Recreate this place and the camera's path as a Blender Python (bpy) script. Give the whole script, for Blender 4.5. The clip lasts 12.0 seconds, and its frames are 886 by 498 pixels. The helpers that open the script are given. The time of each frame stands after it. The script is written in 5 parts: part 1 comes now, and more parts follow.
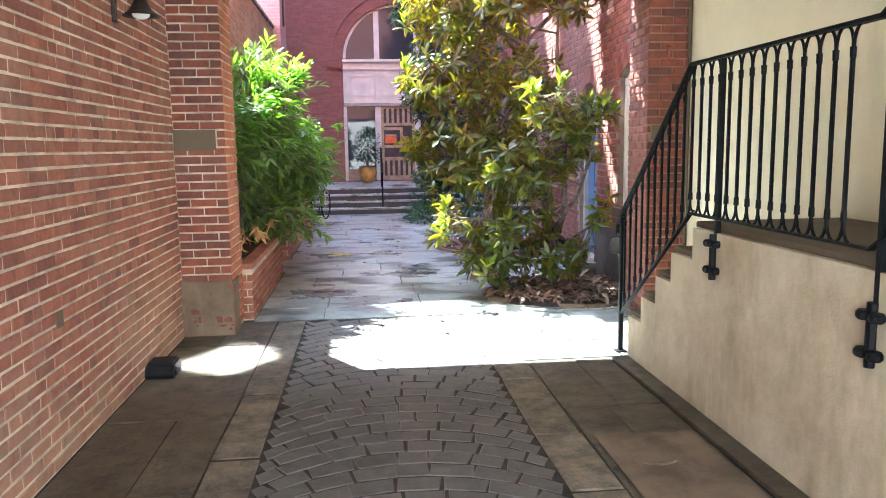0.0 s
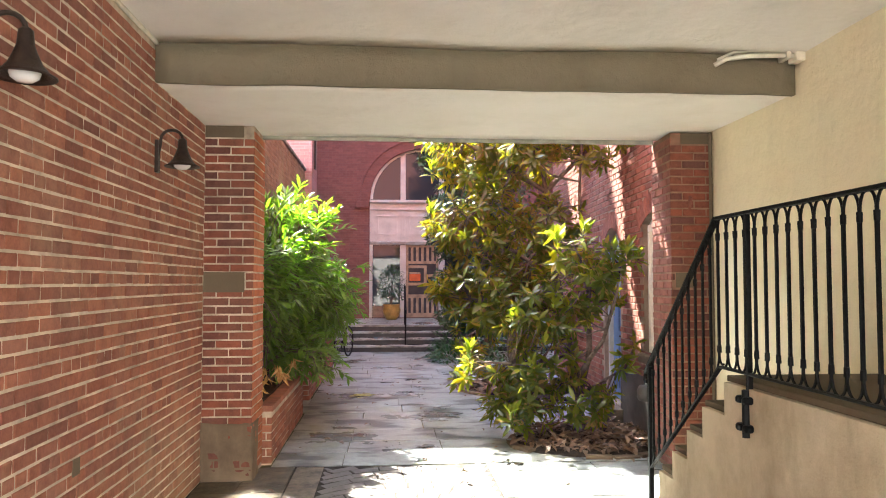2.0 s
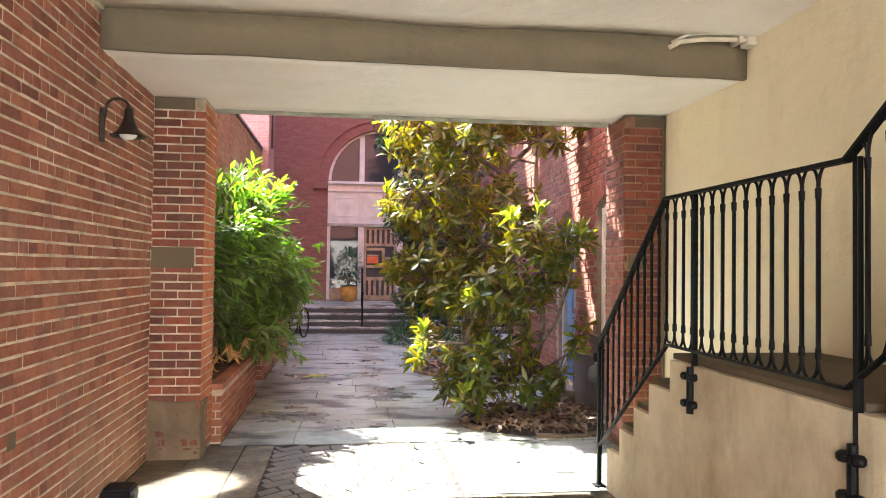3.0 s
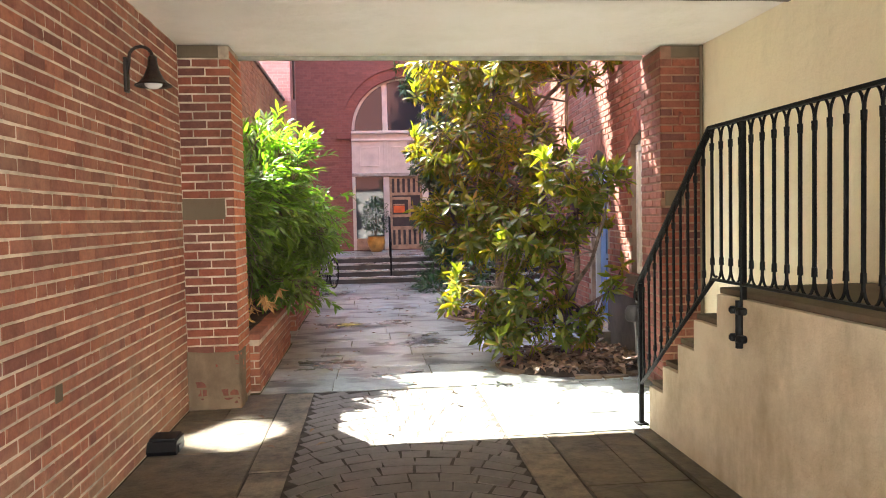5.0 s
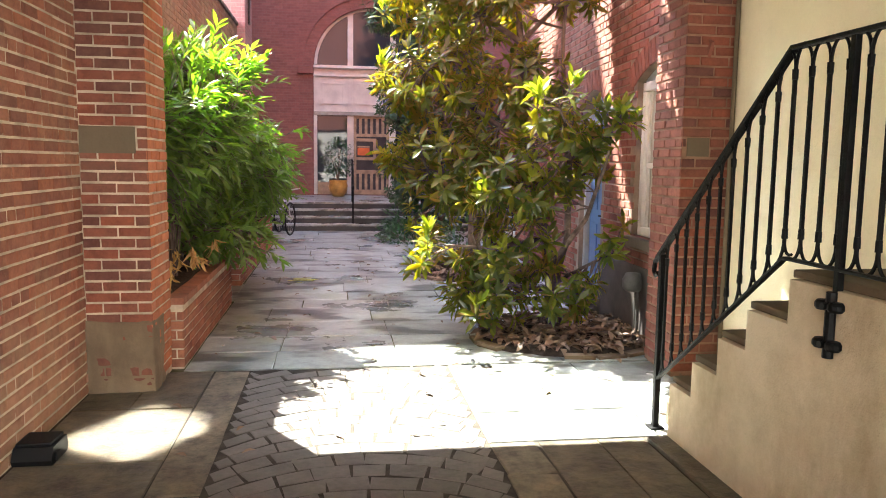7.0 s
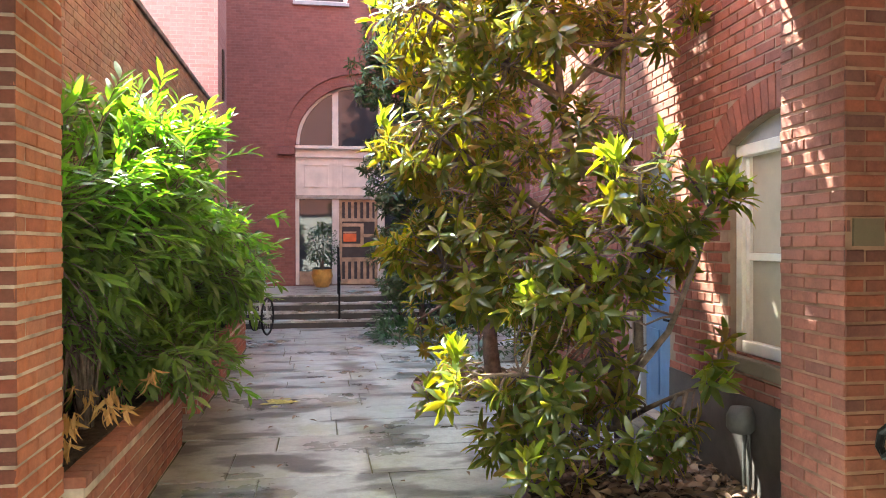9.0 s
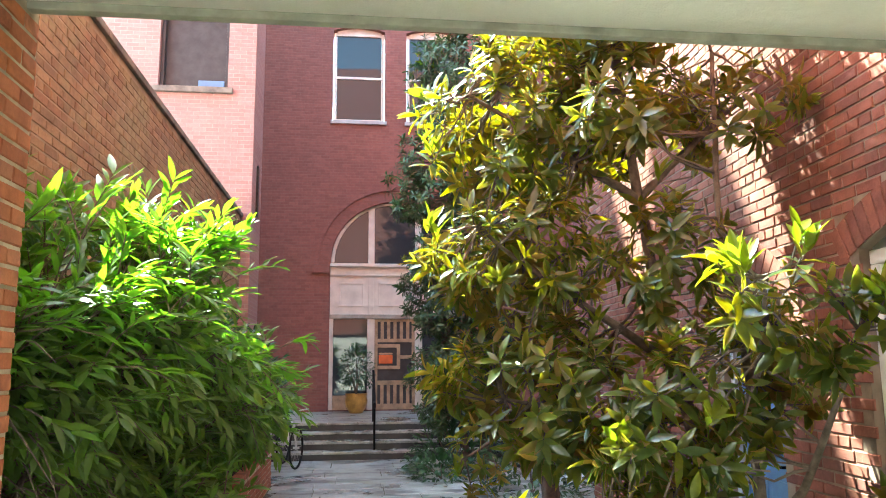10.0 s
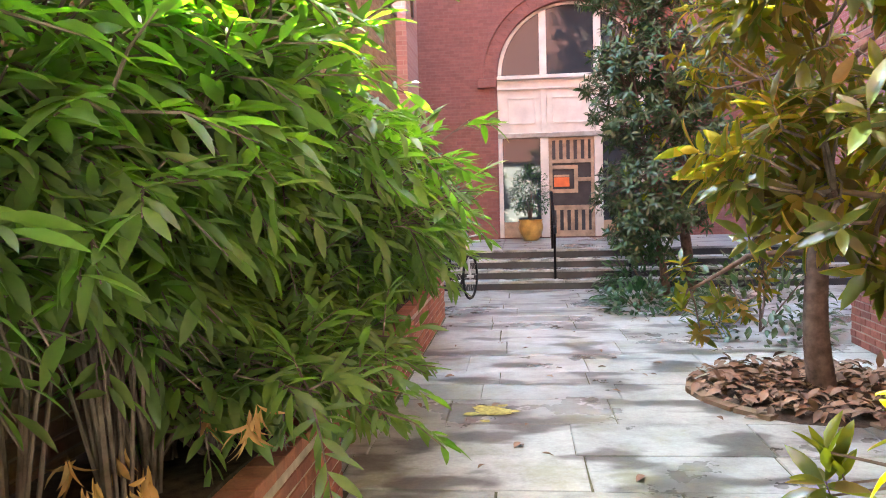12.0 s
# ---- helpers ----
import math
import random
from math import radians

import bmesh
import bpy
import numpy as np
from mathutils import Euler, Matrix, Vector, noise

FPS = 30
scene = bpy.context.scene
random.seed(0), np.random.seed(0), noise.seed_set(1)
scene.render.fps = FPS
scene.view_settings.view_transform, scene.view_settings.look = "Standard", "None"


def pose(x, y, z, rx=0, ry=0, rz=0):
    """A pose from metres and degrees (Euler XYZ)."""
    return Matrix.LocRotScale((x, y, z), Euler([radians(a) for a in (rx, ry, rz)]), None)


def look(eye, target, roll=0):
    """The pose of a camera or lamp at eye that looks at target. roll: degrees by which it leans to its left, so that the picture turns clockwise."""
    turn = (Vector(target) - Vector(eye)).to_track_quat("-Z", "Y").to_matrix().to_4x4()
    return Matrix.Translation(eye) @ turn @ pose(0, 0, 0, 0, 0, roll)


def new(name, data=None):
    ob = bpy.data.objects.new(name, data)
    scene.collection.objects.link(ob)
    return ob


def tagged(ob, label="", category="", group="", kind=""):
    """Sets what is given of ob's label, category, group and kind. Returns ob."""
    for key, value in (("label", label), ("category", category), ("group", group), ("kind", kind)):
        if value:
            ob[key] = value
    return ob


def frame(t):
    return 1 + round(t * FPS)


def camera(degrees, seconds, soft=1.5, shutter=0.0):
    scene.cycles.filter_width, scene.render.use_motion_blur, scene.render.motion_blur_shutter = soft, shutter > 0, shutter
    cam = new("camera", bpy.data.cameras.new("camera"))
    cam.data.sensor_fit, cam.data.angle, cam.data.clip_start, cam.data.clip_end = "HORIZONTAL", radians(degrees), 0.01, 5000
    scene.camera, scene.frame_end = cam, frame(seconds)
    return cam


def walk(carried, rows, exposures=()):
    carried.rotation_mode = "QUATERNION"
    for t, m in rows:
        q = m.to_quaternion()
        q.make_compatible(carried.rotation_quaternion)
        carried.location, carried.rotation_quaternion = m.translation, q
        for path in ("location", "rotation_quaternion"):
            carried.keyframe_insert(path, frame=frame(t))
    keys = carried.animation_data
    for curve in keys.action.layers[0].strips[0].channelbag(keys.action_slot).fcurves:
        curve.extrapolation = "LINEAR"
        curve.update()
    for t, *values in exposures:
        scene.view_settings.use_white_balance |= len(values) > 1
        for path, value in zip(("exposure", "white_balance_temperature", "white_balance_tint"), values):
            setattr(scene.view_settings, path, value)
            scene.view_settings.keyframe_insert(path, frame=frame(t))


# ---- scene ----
cam = camera(61.2, 12.0, soft=1.0)
PATH = [
    (0, (-0.165, -0.244, 1.494), (0.041, 1.727, 1.225), -0.8),
    (0.5, (-0.18, -0.238, 1.543), (-0.014, 1.754, 1.464), -0.9),
    (1, (-0.176, -0.249, 1.573), (-0.028, 1.746, 1.599), -0.7),
    (1.5, (-0.181, -0.242, 1.577), (-0.032, 1.75, 1.659), -0.5),
    (2, (-0.18, -0.24, 1.568), (-0.029, 1.753, 1.659), -0.0),
    (2.5, (-0.156, -0.232, 1.542), (0.06, 1.755, 1.609), 1.1),
    (2.7, (-0.128, -0.228, 1.532), (0.119, 1.756, 1.591), 1.3),
    (4.3, (-0.183, -0.154, 1.495), (0.022, 1.836, 1.496), -1.9),
    (4.5, (-0.166, -0.148, 1.496), (0.025, 1.842, 1.468), -1.9),
    (5, (-0.191, -0.115, 1.475), (0.001, 1.874, 1.39), -1.2),
    (5.5, (-0.174, -0.022, 1.469), (0.023, 1.964, 1.337), -0.3),
    (6, (-0.159, 0.248, 1.472), (0.055, 2.229, 1.301), 0.8),
    (6.5, (-0.121, 0.617, 1.46), (0.11, 2.593, 1.262), 1.7),
    (7, (-0.112, 1.057, 1.465), (0.173, 3.023, 1.236), 0.8),
    (7.2, (-0.113, 1.226, 1.448), (0.161, 3.193, 1.218), 0.8),
    (8.8, (-0.15, 2.698, 1.527), (0.139, 4.676, 1.465), -0.4),
    (9, (-0.133, 2.857, 1.537), (0.197, 4.83, 1.527), -0.1),
    (9.5, (-0.094, 3.326, 1.644), (0.329, 5.27, 1.846), 0.2),
    (10, (-0.13, 3.74, 1.60), (0.108, 5.704, 1.905), -0.4),
    (10.5, (-0.21, 4.069, 1.559), (-0.324, 6.057, 1.743), -0.8),
    (11, (-0.29, 4.475, 1.514), (-0.566, 6.456, 1.53), -1.8),
    (11.5, (-0.308, 5.048, 1.427), (-0.619, 7.021, 1.33), -2.4),
    (12, (-0.315, 5.455, 1.402), (-0.512, 7.441, 1.274), -1.6),
]
# the clip's camera settles its white balance in the first second
EXPOSURES = [(0.0, 4.35, 5350, 0), (0.6, 4.15, 6100, 5), (1.5, 4.1, 6400, 5), (7.2, 4.1, 6500, 3), (9.0, 4.1, 6400, -5), (10.1, 4.0, 6100, -17), (11.0, 4.2, 6400, -8), (11.5, 4.65, 6500, -7), (12.0, 4.85, 6500, -8)]
walk(cam, [(t, look(eye, target, roll)) for t, eye, target, roll in PATH], EXPOSURES)

# ---- world, sun, exposure ----
TO_SUN = Vector((-0.365, 0.583, 1.0)).normalized()
world = bpy.data.worlds.new("sky")
scene.world = world
world.use_nodes = True
wn = world.node_tree.nodes
sky = wn.new("ShaderNodeTexSky")
sky.sky_type = "NISHITA"
sky.sun_disc = False
sky.sun_elevation = math.asin(TO_SUN.z)
sky.sun_rotation = math.atan2(TO_SUN.x, TO_SUN.y)
world.node_tree.links.new(sky.outputs[0], wn["Background"].inputs[0])
wn["Background"].inputs[1].default_value = 0.15
sun = new("sun", bpy.data.lights.new("sun", "SUN"))
sun.data.energy, sun.data.angle, sun.data.color = 4.2, radians(0.55), (1.0, 0.96, 0.90)
sun.matrix_world = look((0, 0, 30), Vector((0, 0, 30)) - TO_SUN)
# fill lamp added at the passage's unseen other end to brighten the inside
rear_fill = new("passage_fill", bpy.data.lights.new("passage_fill", "AREA"))
rear_fill.data.shape, rear_fill.data.size, rear_fill.data.size_y = "RECTANGLE", 4.0, 2.9
rear_fill.data.energy, rear_fill.data.color = 7.5, (1.0, 0.97, 0.92)
rear_fill.matrix_world = look((0.45, -2.45, 1.55), (0.45, 5.0, 1.45))

# area lamp standing in for sun reflected by the east house's unseen upper window
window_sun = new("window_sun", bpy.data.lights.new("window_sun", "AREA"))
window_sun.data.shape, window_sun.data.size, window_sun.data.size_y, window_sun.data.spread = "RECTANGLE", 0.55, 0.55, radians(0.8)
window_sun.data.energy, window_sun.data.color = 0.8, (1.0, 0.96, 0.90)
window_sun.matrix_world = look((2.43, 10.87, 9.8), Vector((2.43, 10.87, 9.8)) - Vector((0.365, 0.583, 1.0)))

# ---- materials ----


def material(name):
    m = bpy.data.materials.new(name)
    m.use_nodes = True
    nt = m.node_tree
    return m, nt, nt.nodes["Principled BSDF"]


def add(nt, kind, **values):
    n = nt.nodes.new("ShaderNode" + kind)
    for k, v in values.items():
        n.inputs[k.replace("_", " ")].default_value = v
    return n


def link(nt, a, b):
    nt.links.new(a, b)


def ramp(nt, source, stops):
    r = nt.nodes.new("ShaderNodeValToRGB")
    els = r.color_ramp.elements
    while len(els) < len(stops):
        els.new(0.5)
    for e, (p, c) in zip(els, stops):
        e.position, e.color = p, (*c, 1)
    link(nt, source, r.inputs[0])
    return r.outputs[0]


def mixed(nt, fac, a, b, mode="MIX"):
    n = nt.nodes.new("ShaderNodeMix")
    n.data_type, n.blend_type = "RGBA", mode
    for s, v in ((n.inputs[0], fac), (n.inputs[6], a), (n.inputs[7], b)):
        if isinstance(v, bpy.types.NodeSocket):
            link(nt, v, s)
        elif isinstance(v, (int, float)):
            s.default_value = v
        else:
            s.default_value = (*v, 1)
    return n.outputs[2]


def math_node(nt, op, a, b=0.0):
    n = nt.nodes.new("ShaderNodeMath")
    n.operation = op
    for s, v in zip(n.inputs, (a, b)):
        if isinstance(v, bpy.types.NodeSocket):
            link(nt, v, s)
        else:
            s.default_value = v
    return n.outputs[0]


def place_coords(nt):
    g = nt.nodes.new("ShaderNodeNewGeometry")
    return g.outputs["Position"]


def noise_at(nt, scale, detail=4.0, rough=0.55, stretch=None, shift=None):
    n = add(nt, "TexNoise", Scale=scale, Detail=detail, Roughness=rough)
    p = place_coords(nt)
    if stretch or shift:
        mp = nt.nodes.new("ShaderNodeMapping")
        mp.inputs["Scale"].default_value = stretch or (1, 1, 1)
        mp.inputs["Location"].default_value = shift or (0, 0, 0)
        link(nt, p, mp.inputs["Vector"])
        p = mp.outputs[0]
    link(nt, p, n.inputs["Vector"])
    return n.outputs["Fac"]


def bump(nt, bsdf, height, strength, distance=0.01):
    b = add(nt, "Bump", Strength=strength, Distance=distance)
    link(nt, height, b.inputs["Height"])
    link(nt, b.outputs[0], bsdf.inputs["Normal"])


def piece_random(nt):
    """A number for each loose piece, whether an object of its own or an island of a joined mesh."""
    o = nt.nodes.new("ShaderNodeObjectInfo")
    g = nt.nodes.new("ShaderNodeNewGeometry")
    return math_node(nt, "FRACT", math_node(nt, "ADD", o.outputs["Random"], g.outputs["Random Per Island"]))


def plain(name, colour, rough=0.6, metal=0.0, vary=0.12, scale=6.0, fine=0.15, spec=0.5):
    m, nt, b = material(name)
    dark = tuple(c * (1 - vary * 2) for c in colour)
    light = tuple(min(1, c * (1 + vary)) for c in colour)
    f = noise_at(nt, scale, 6.0, 0.6)
    link(nt, ramp(nt, f, [(0.3, dark), (0.65, light)]), b.inputs["Base Color"])
    b.inputs["Roughness"].default_value = rough
    b.inputs["Metallic"].default_value = metal
    b.inputs["Specular IOR Level"].default_value = spec
    if fine:
        bump(nt, b, noise_at(nt, scale * 22, 5.0), fine, 0.004)
    return m


def brick_material(name, tones, stain, stain_amount=0.35, rough=0.85, salts=None):
    """Fired clay: each brick its own tone, with soot and a sandy face. salts: the colour of salts that crept up from the ground."""
    m, nt, b = material(name)
    r = piece_random(nt)
    n = len(tones) - 1
    col = ramp(nt, r, [(i / n * 0.98 + 0.01, c) for i, c in enumerate(tones)])
    grain = noise_at(nt, 60.0, 6.0, 0.7)
    col = mixed(nt, 0.55, col, ramp(nt, grain, [(0.3, (0.62, 0.6, 0.58)), (0.7, (1.0, 1.0, 1.0))]), "MULTIPLY")
    big = noise_at(nt, 1.3, 5.0, 0.65)
    col = mixed(nt, ramp(nt, big, [(0.45, (0, 0, 0)), (0.75, (stain_amount,) * 3)]), col, stain)
    blotch = noise_at(nt, 11.0, 4.0, 0.7)
    col = mixed(nt, 0.7, col, ramp(nt, blotch, [(0.32, (0.62, 0.60, 0.60)), (0.5, (0.95, 0.95, 0.95)), (0.7, (1.18, 1.16, 1.12))]), "MULTIPLY")
    chips = noise_at(nt, 17.0, 3.0, 0.8)
    col = mixed(nt, ramp(nt, chips, [(0.66, (0, 0, 0)), (0.74, (0.45,) * 3)]), col, tuple(min(1, c * 1.5 + 0.05) for c in tones[0]))
    if salts:
        sep = nt.nodes.new("ShaderNodeSeparateXYZ")
        link(nt, place_coords(nt), sep.inputs[0])
        salt = math_node(nt, "SUBTRACT", noise_at(nt, 2.1, 6.0, 0.72), math_node(nt, "MULTIPLY", sep.outputs[2], 0.32))
        col = mixed(nt, ramp(nt, salt, [(0.30, (0, 0, 0)), (0.55, (0.5,) * 3)]), col, salts)
    link(nt, col, b.inputs["Base Color"])
    b.inputs["Roughness"].default_value = rough
    b.inputs["Specular IOR Level"].default_value = 0.3
    bump(nt, b, mixed(nt, 0.5, grain, chips), 0.5, 0.006)
    return m


brick_red = brick_material("brick_red", [(0.33, 0.125, 0.08), (0.42, 0.16, 0.10), (0.22, 0.085, 0.062), (0.38, 0.155, 0.105), (0.28, 0.10, 0.068), (0.40, 0.145, 0.085)], (0.36, 0.25, 0.17), 0.35, 0.85, (0.45, 0.31, 0.19))
brick_planter = brick_material("brick_planter", [(0.34, 0.125, 0.075), (0.42, 0.155, 0.09), (0.25, 0.09, 0.06), (0.38, 0.145, 0.09)], (0.33, 0.22, 0.14))
# piers' south faces: dark brick, with their shade also put into the colour
brick_pier_shaded = brick_material("brick_pier_shaded", [(0.22, 0.065, 0.042), (0.28, 0.080, 0.046), (0.13, 0.05, 0.042), (0.20, 0.065, 0.045), (0.25, 0.085, 0.055)], (0.27, 0.16, 0.11), 0.3)
# west pier's inner face: bounced light painted in as brighter orange
brick_pier_lit = brick_material("brick_pier_lit", [(0.46, 0.145, 0.065), (0.53, 0.175, 0.085), (0.36, 0.11, 0.06), (0.50, 0.15, 0.06), (0.44, 0.17, 0.10)], (0.44, 0.24, 0.15), 0.3)
brick_tan = brick_material("brick_tan", [(0.28, 0.165, 0.10), (0.32, 0.20, 0.125), (0.21, 0.13, 0.085), (0.28, 0.15, 0.095)], (0.27, 0.25, 0.145), 0.8)
brick_lilac = brick_material("brick_lilac", [(0.27, 0.095, 0.068), (0.32, 0.115, 0.08), (0.20, 0.075, 0.06), (0.29, 0.105, 0.07)], (0.30, 0.16, 0.12), 0.35)
mortar = plain("mortar", (0.60, 0.50, 0.39), 0.95, 0, 0.22, 5.0, 0.4, 0.2)
mortar_dark = plain("mortar_dark", (0.29, 0.215, 0.165), 0.95, 0, 0.2, 4.0, 0.4, 0.2)

mortar_grimy = plain("mortar_grimy", (0.50, 0.405, 0.31), 0.95, 0, 0.25, 5.0, 0.4, 0.2)
mortar_red = plain("mortar_red", (0.25, 0.145, 0.10), 0.95, 0, 0.25, 4.0, 0.4, 0.2)


def far_brick(name, tones, joint, axis):
    """Painted or weathered brickwork on walls too far off for single bricks. axis: the wall's own horizontal (0 x, 1 y)."""
    m, nt, b = material(name)
    sep = nt.nodes.new("ShaderNodeSeparateXYZ")
    link(nt, place_coords(nt), sep.inputs[0])
    com = nt.nodes.new("ShaderNodeCombineXYZ")
    link(nt, sep.outputs[axis], com.inputs[0])
    link(nt, sep.outputs[2], com.inputs[1])
    t = nt.nodes.new("ShaderNodeTexBrick")
    t.inputs["Scale"].default_value = 1.0
    t.inputs["Brick Width"].default_value = 0.205
    t.inputs["Row Height"].default_value = 0.0677
    t.inputs["Mortar Size"].default_value = 0.005
    t.inputs["Mortar Smooth"].default_value = 0.35
    t.inputs["Color1"].default_value = (*tones[0], 1)
    t.inputs["Color2"].default_value = (*tones[1], 1)
    t.inputs["Mortar"].default_value = (*joint, 1)
    link(nt, com.outputs[0], t.inputs["Vector"])
    big = noise_at(nt, 0.6, 6.0, 0.65)
    col = mixed(nt, ramp(nt, big, [(0.4, (0, 0, 0)), (0.75, (0.55,) * 3)]), t.outputs[0], tones[2])
    fine = noise_at(nt, 14.0, 5.0, 0.7)
    col = mixed(nt, 0.6, col, ramp(nt, fine, [(0.3, (0.7, 0.68, 0.68)), (0.65, (1.05, 1.05, 1.05))]), "MULTIPLY")
    link(nt, col, b.inputs["Base Color"])
    b.inputs["Roughness"].default_value = 0.8
    inv = math_node(nt, "SUBTRACT", 1.0, t.outputs["Fac"])
    bump(nt, b, math_node(nt, "ADD", inv, math_node(nt, "MULTIPLY", fine, 0.5)), 0.7, 0.008)
    return m


back_brick = far_brick("painted_red_brick", [(0.225, 0.088, 0.068), (0.29, 0.115, 0.088), (0.19, 0.08, 0.066)], (0.25, 0.125, 0.10), 0)
pink_brick = far_brick("pink_brick", [(0.33, 0.165, 0.145), (0.39, 0.22, 0.195), (0.31, 0.185, 0.175)], (0.40, 0.29, 0.26), 0)
pink_brick_side = far_brick("pink_brick_side", [(0.34, 0.10, 0.09), (0.40, 0.13, 0.11), (0.30, 0.10, 0.10)], (0.40, 0.2, 0.18), 1)
upper_brick = far_brick("upper_brick", [(0.40, 0.14, 0.11), (0.46, 0.17, 0.13), (0.42, 0.2, 0.18)], (0.5, 0.36, 0.3), 1)


def stucco_material(name, base, dirt, dirt_amount, low=False):
    m, nt, b = material(name)
    big = noise_at(nt, 1.1, 7.0, 0.68)
    run = noise_at(nt, 2.2, 5.0, 0.65, (1.0, 1.0, 0.35))
    fine = noise_at(nt, 130.0, 4.0, 0.7)
    lump = noise_at(nt, 9.0, 4.0, 0.6)
    col = mixed(nt, ramp(nt, big, [(0.42, (0, 0, 0)), (0.72, (dirt_amount,) * 3)]), base, dirt)
    col = mixed(nt, ramp(nt, run, [(0.5, (0, 0, 0)), (0.75, (dirt_amount * 0.8,) * 3)]), col, tuple(c * 0.75 for c in dirt))
    col = mixed(nt, 0.35, col, ramp(nt, fine, [(0.3, (0.8, 0.79, 0.77)), (0.7, (1, 1, 1))]), "MULTIPLY")
    link(nt, col, b.inputs["Base Color"])
    b.inputs["Roughness"].default_value = 0.9
    b.inputs["Specular IOR Level"].default_value = 0.25
    bump(nt, b, math_node(nt, "ADD", math_node(nt, "MULTIPLY", lump, 2.0), math_node(nt, "MULTIPLY", fine, 0.35)), 0.55, 0.012)
    return m


stucco_cream = stucco_material("stucco_cream", (0.85, 0.745, 0.53), (0.74, 0.62, 0.42), 0.45)
stucco_stair = stucco_material("stucco_stair", (0.66, 0.56, 0.40), (0.34, 0.26, 0.155), 0.95)
plaster_white = stucco_material("plaster_white", (0.86, 0.80, 0.73), (0.68, 0.60, 0.46), 0.25)
# grey-brown paint, darkened further for the face turned from the light
beam_shaded = stucco_material("beam_shaded", (0.215, 0.18, 0.12), (0.165, 0.135, 0.09), 0.5)
stone_brown = stucco_material("brown_stone", (0.24, 0.175, 0.115), (0.10, 0.072, 0.05), 0.9)
stone_grey = stucco_material("grey_stone", (0.145, 0.112, 0.075), (0.11, 0.083, 0.055), 0.5)


def paving_material(name, tones, stain, rough, wet=0.3, moss=None, rugged=False):
    m, nt, b = material(name)
    r = piece_random(nt)
    n = len(tones) - 1
    col = ramp(nt, r, [(i / n * 0.98 + 0.01, c) for i, c in enumerate(tones)])
    big = noise_at(nt, 0.9, 6.0, 0.65)
    fine = noise_at(nt, 40.0, 6.0, 0.7)
    col = mixed(nt, ramp(nt, big, [(0.46, (0, 0, 0)), (0.60, (0.75,) * 3)]), col, stain)
    damp = noise_at(nt, 1.5, 3.0, 0.5, (1.0, 1.9, 1.0), (7.3, 1.1, 0.0))
    if moss:
        col = mixed(nt, ramp(nt, damp, [(0.52, (0, 0, 0)), (0.60, (0.85,) * 3)]), col, (0.075, 0.075, 0.068))
    col = mixed(nt, 0.6, col, ramp(nt, fine, [(0.3, (0.68, 0.68, 0.68)), (0.7, (1.05, 1.05, 1.05))]), "MULTIPLY")
    blot = noise_at(nt, 5.5, 6.0, 0.75)
    stops = [(0.36, (0.34, 0.31, 0.27)), (0.5, (0.95, 0.95, 0.92)), (0.64, (1.55, 1.48, 1.35))] if rugged else [(0.30, (0.50, 0.48, 0.45)), (0.5, (0.95, 0.95, 0.95)), (0.70, (1.25, 1.25, 1.22))]
    col = mixed(nt, 0.9 if rugged else 0.8, col, ramp(nt, blot, stops), "MULTIPLY")
    if moss:
        mz = noise_at(nt, 1.7, 5.0, 0.7)
        col = mixed(nt, ramp(nt, mz, [(0.53, (0, 0, 0)), (0.66, (0.5,) * 3)]), col, moss)
    link(nt, col, b.inputs["Base Color"])
    link(nt, ramp(nt, big, [(0.35, (rough,) * 3), (0.7, (max(0.2, rough - wet),) * 3)]), b.inputs["Roughness"])
    slabs = noise_at(nt, 7.0, 5.0, 0.6)
    bump(nt, b, math_node(nt, "ADD", slabs, math_node(nt, "MULTIPLY", fine, 0.3)), 0.8 if rugged else 0.35, 0.015 if rugged else 0.01)
    return m


flag_blue = paving_material("bluestone", [(0.37, 0.40, 0.37), (0.44, 0.465, 0.435), (0.32, 0.35, 0.335), (0.40, 0.415, 0.37), (0.39, 0.43, 0.425)], (0.20, 0.20, 0.185), 0.42, 0.25, (0.22, 0.225, 0.10))
# dark brown stone, lowered further so the fill-lit covered floor reads shaded
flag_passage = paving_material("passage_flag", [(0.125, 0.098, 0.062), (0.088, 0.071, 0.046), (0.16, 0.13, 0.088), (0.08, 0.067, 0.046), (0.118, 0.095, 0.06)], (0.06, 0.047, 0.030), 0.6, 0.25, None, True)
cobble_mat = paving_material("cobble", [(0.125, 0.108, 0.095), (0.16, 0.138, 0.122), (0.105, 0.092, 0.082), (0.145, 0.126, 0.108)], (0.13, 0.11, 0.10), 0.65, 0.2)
kerb_mat = paving_material("kerb_stone", [(0.19, 0.155, 0.11), (0.16, 0.13, 0.09), (0.21, 0.175, 0.13)], (0.11, 0.085, 0.058), 0.8, 0.1, None, True)
street_mat = plain("street_paving", (0.40, 0.38, 0.35), 0.9, 0, 0.15, 1.0, 0.3)
joint_mat = plain("joint_soil", (0.05, 0.042, 0.033), 0.95, 0, 0.3, 9.0, 0.5, 0.2)
# yellow made bright to stand in for sun on moss
sunlit_moss = plain("sunlit_moss", (0.46, 0.42, 0.13), 0.9, 0, 0.3, 30.0, 0.5, 0.2)
moss_joint = plain("moss_joint", (0.13, 0.125, 0.075), 0.95, 0, 0.35, 4.0, 0.5, 0.2)
step_mat = paving_material("slate_step", [(0.035, 0.036, 0.04), (0.055, 0.055, 0.06)], (0.03, 0.03, 0.03), 0.6, 0.2)
iron = plain("black_iron", (0.006, 0.006, 0.0065), 0.5, 0.0, 0.3, 30.0, 0.25, 0.12)
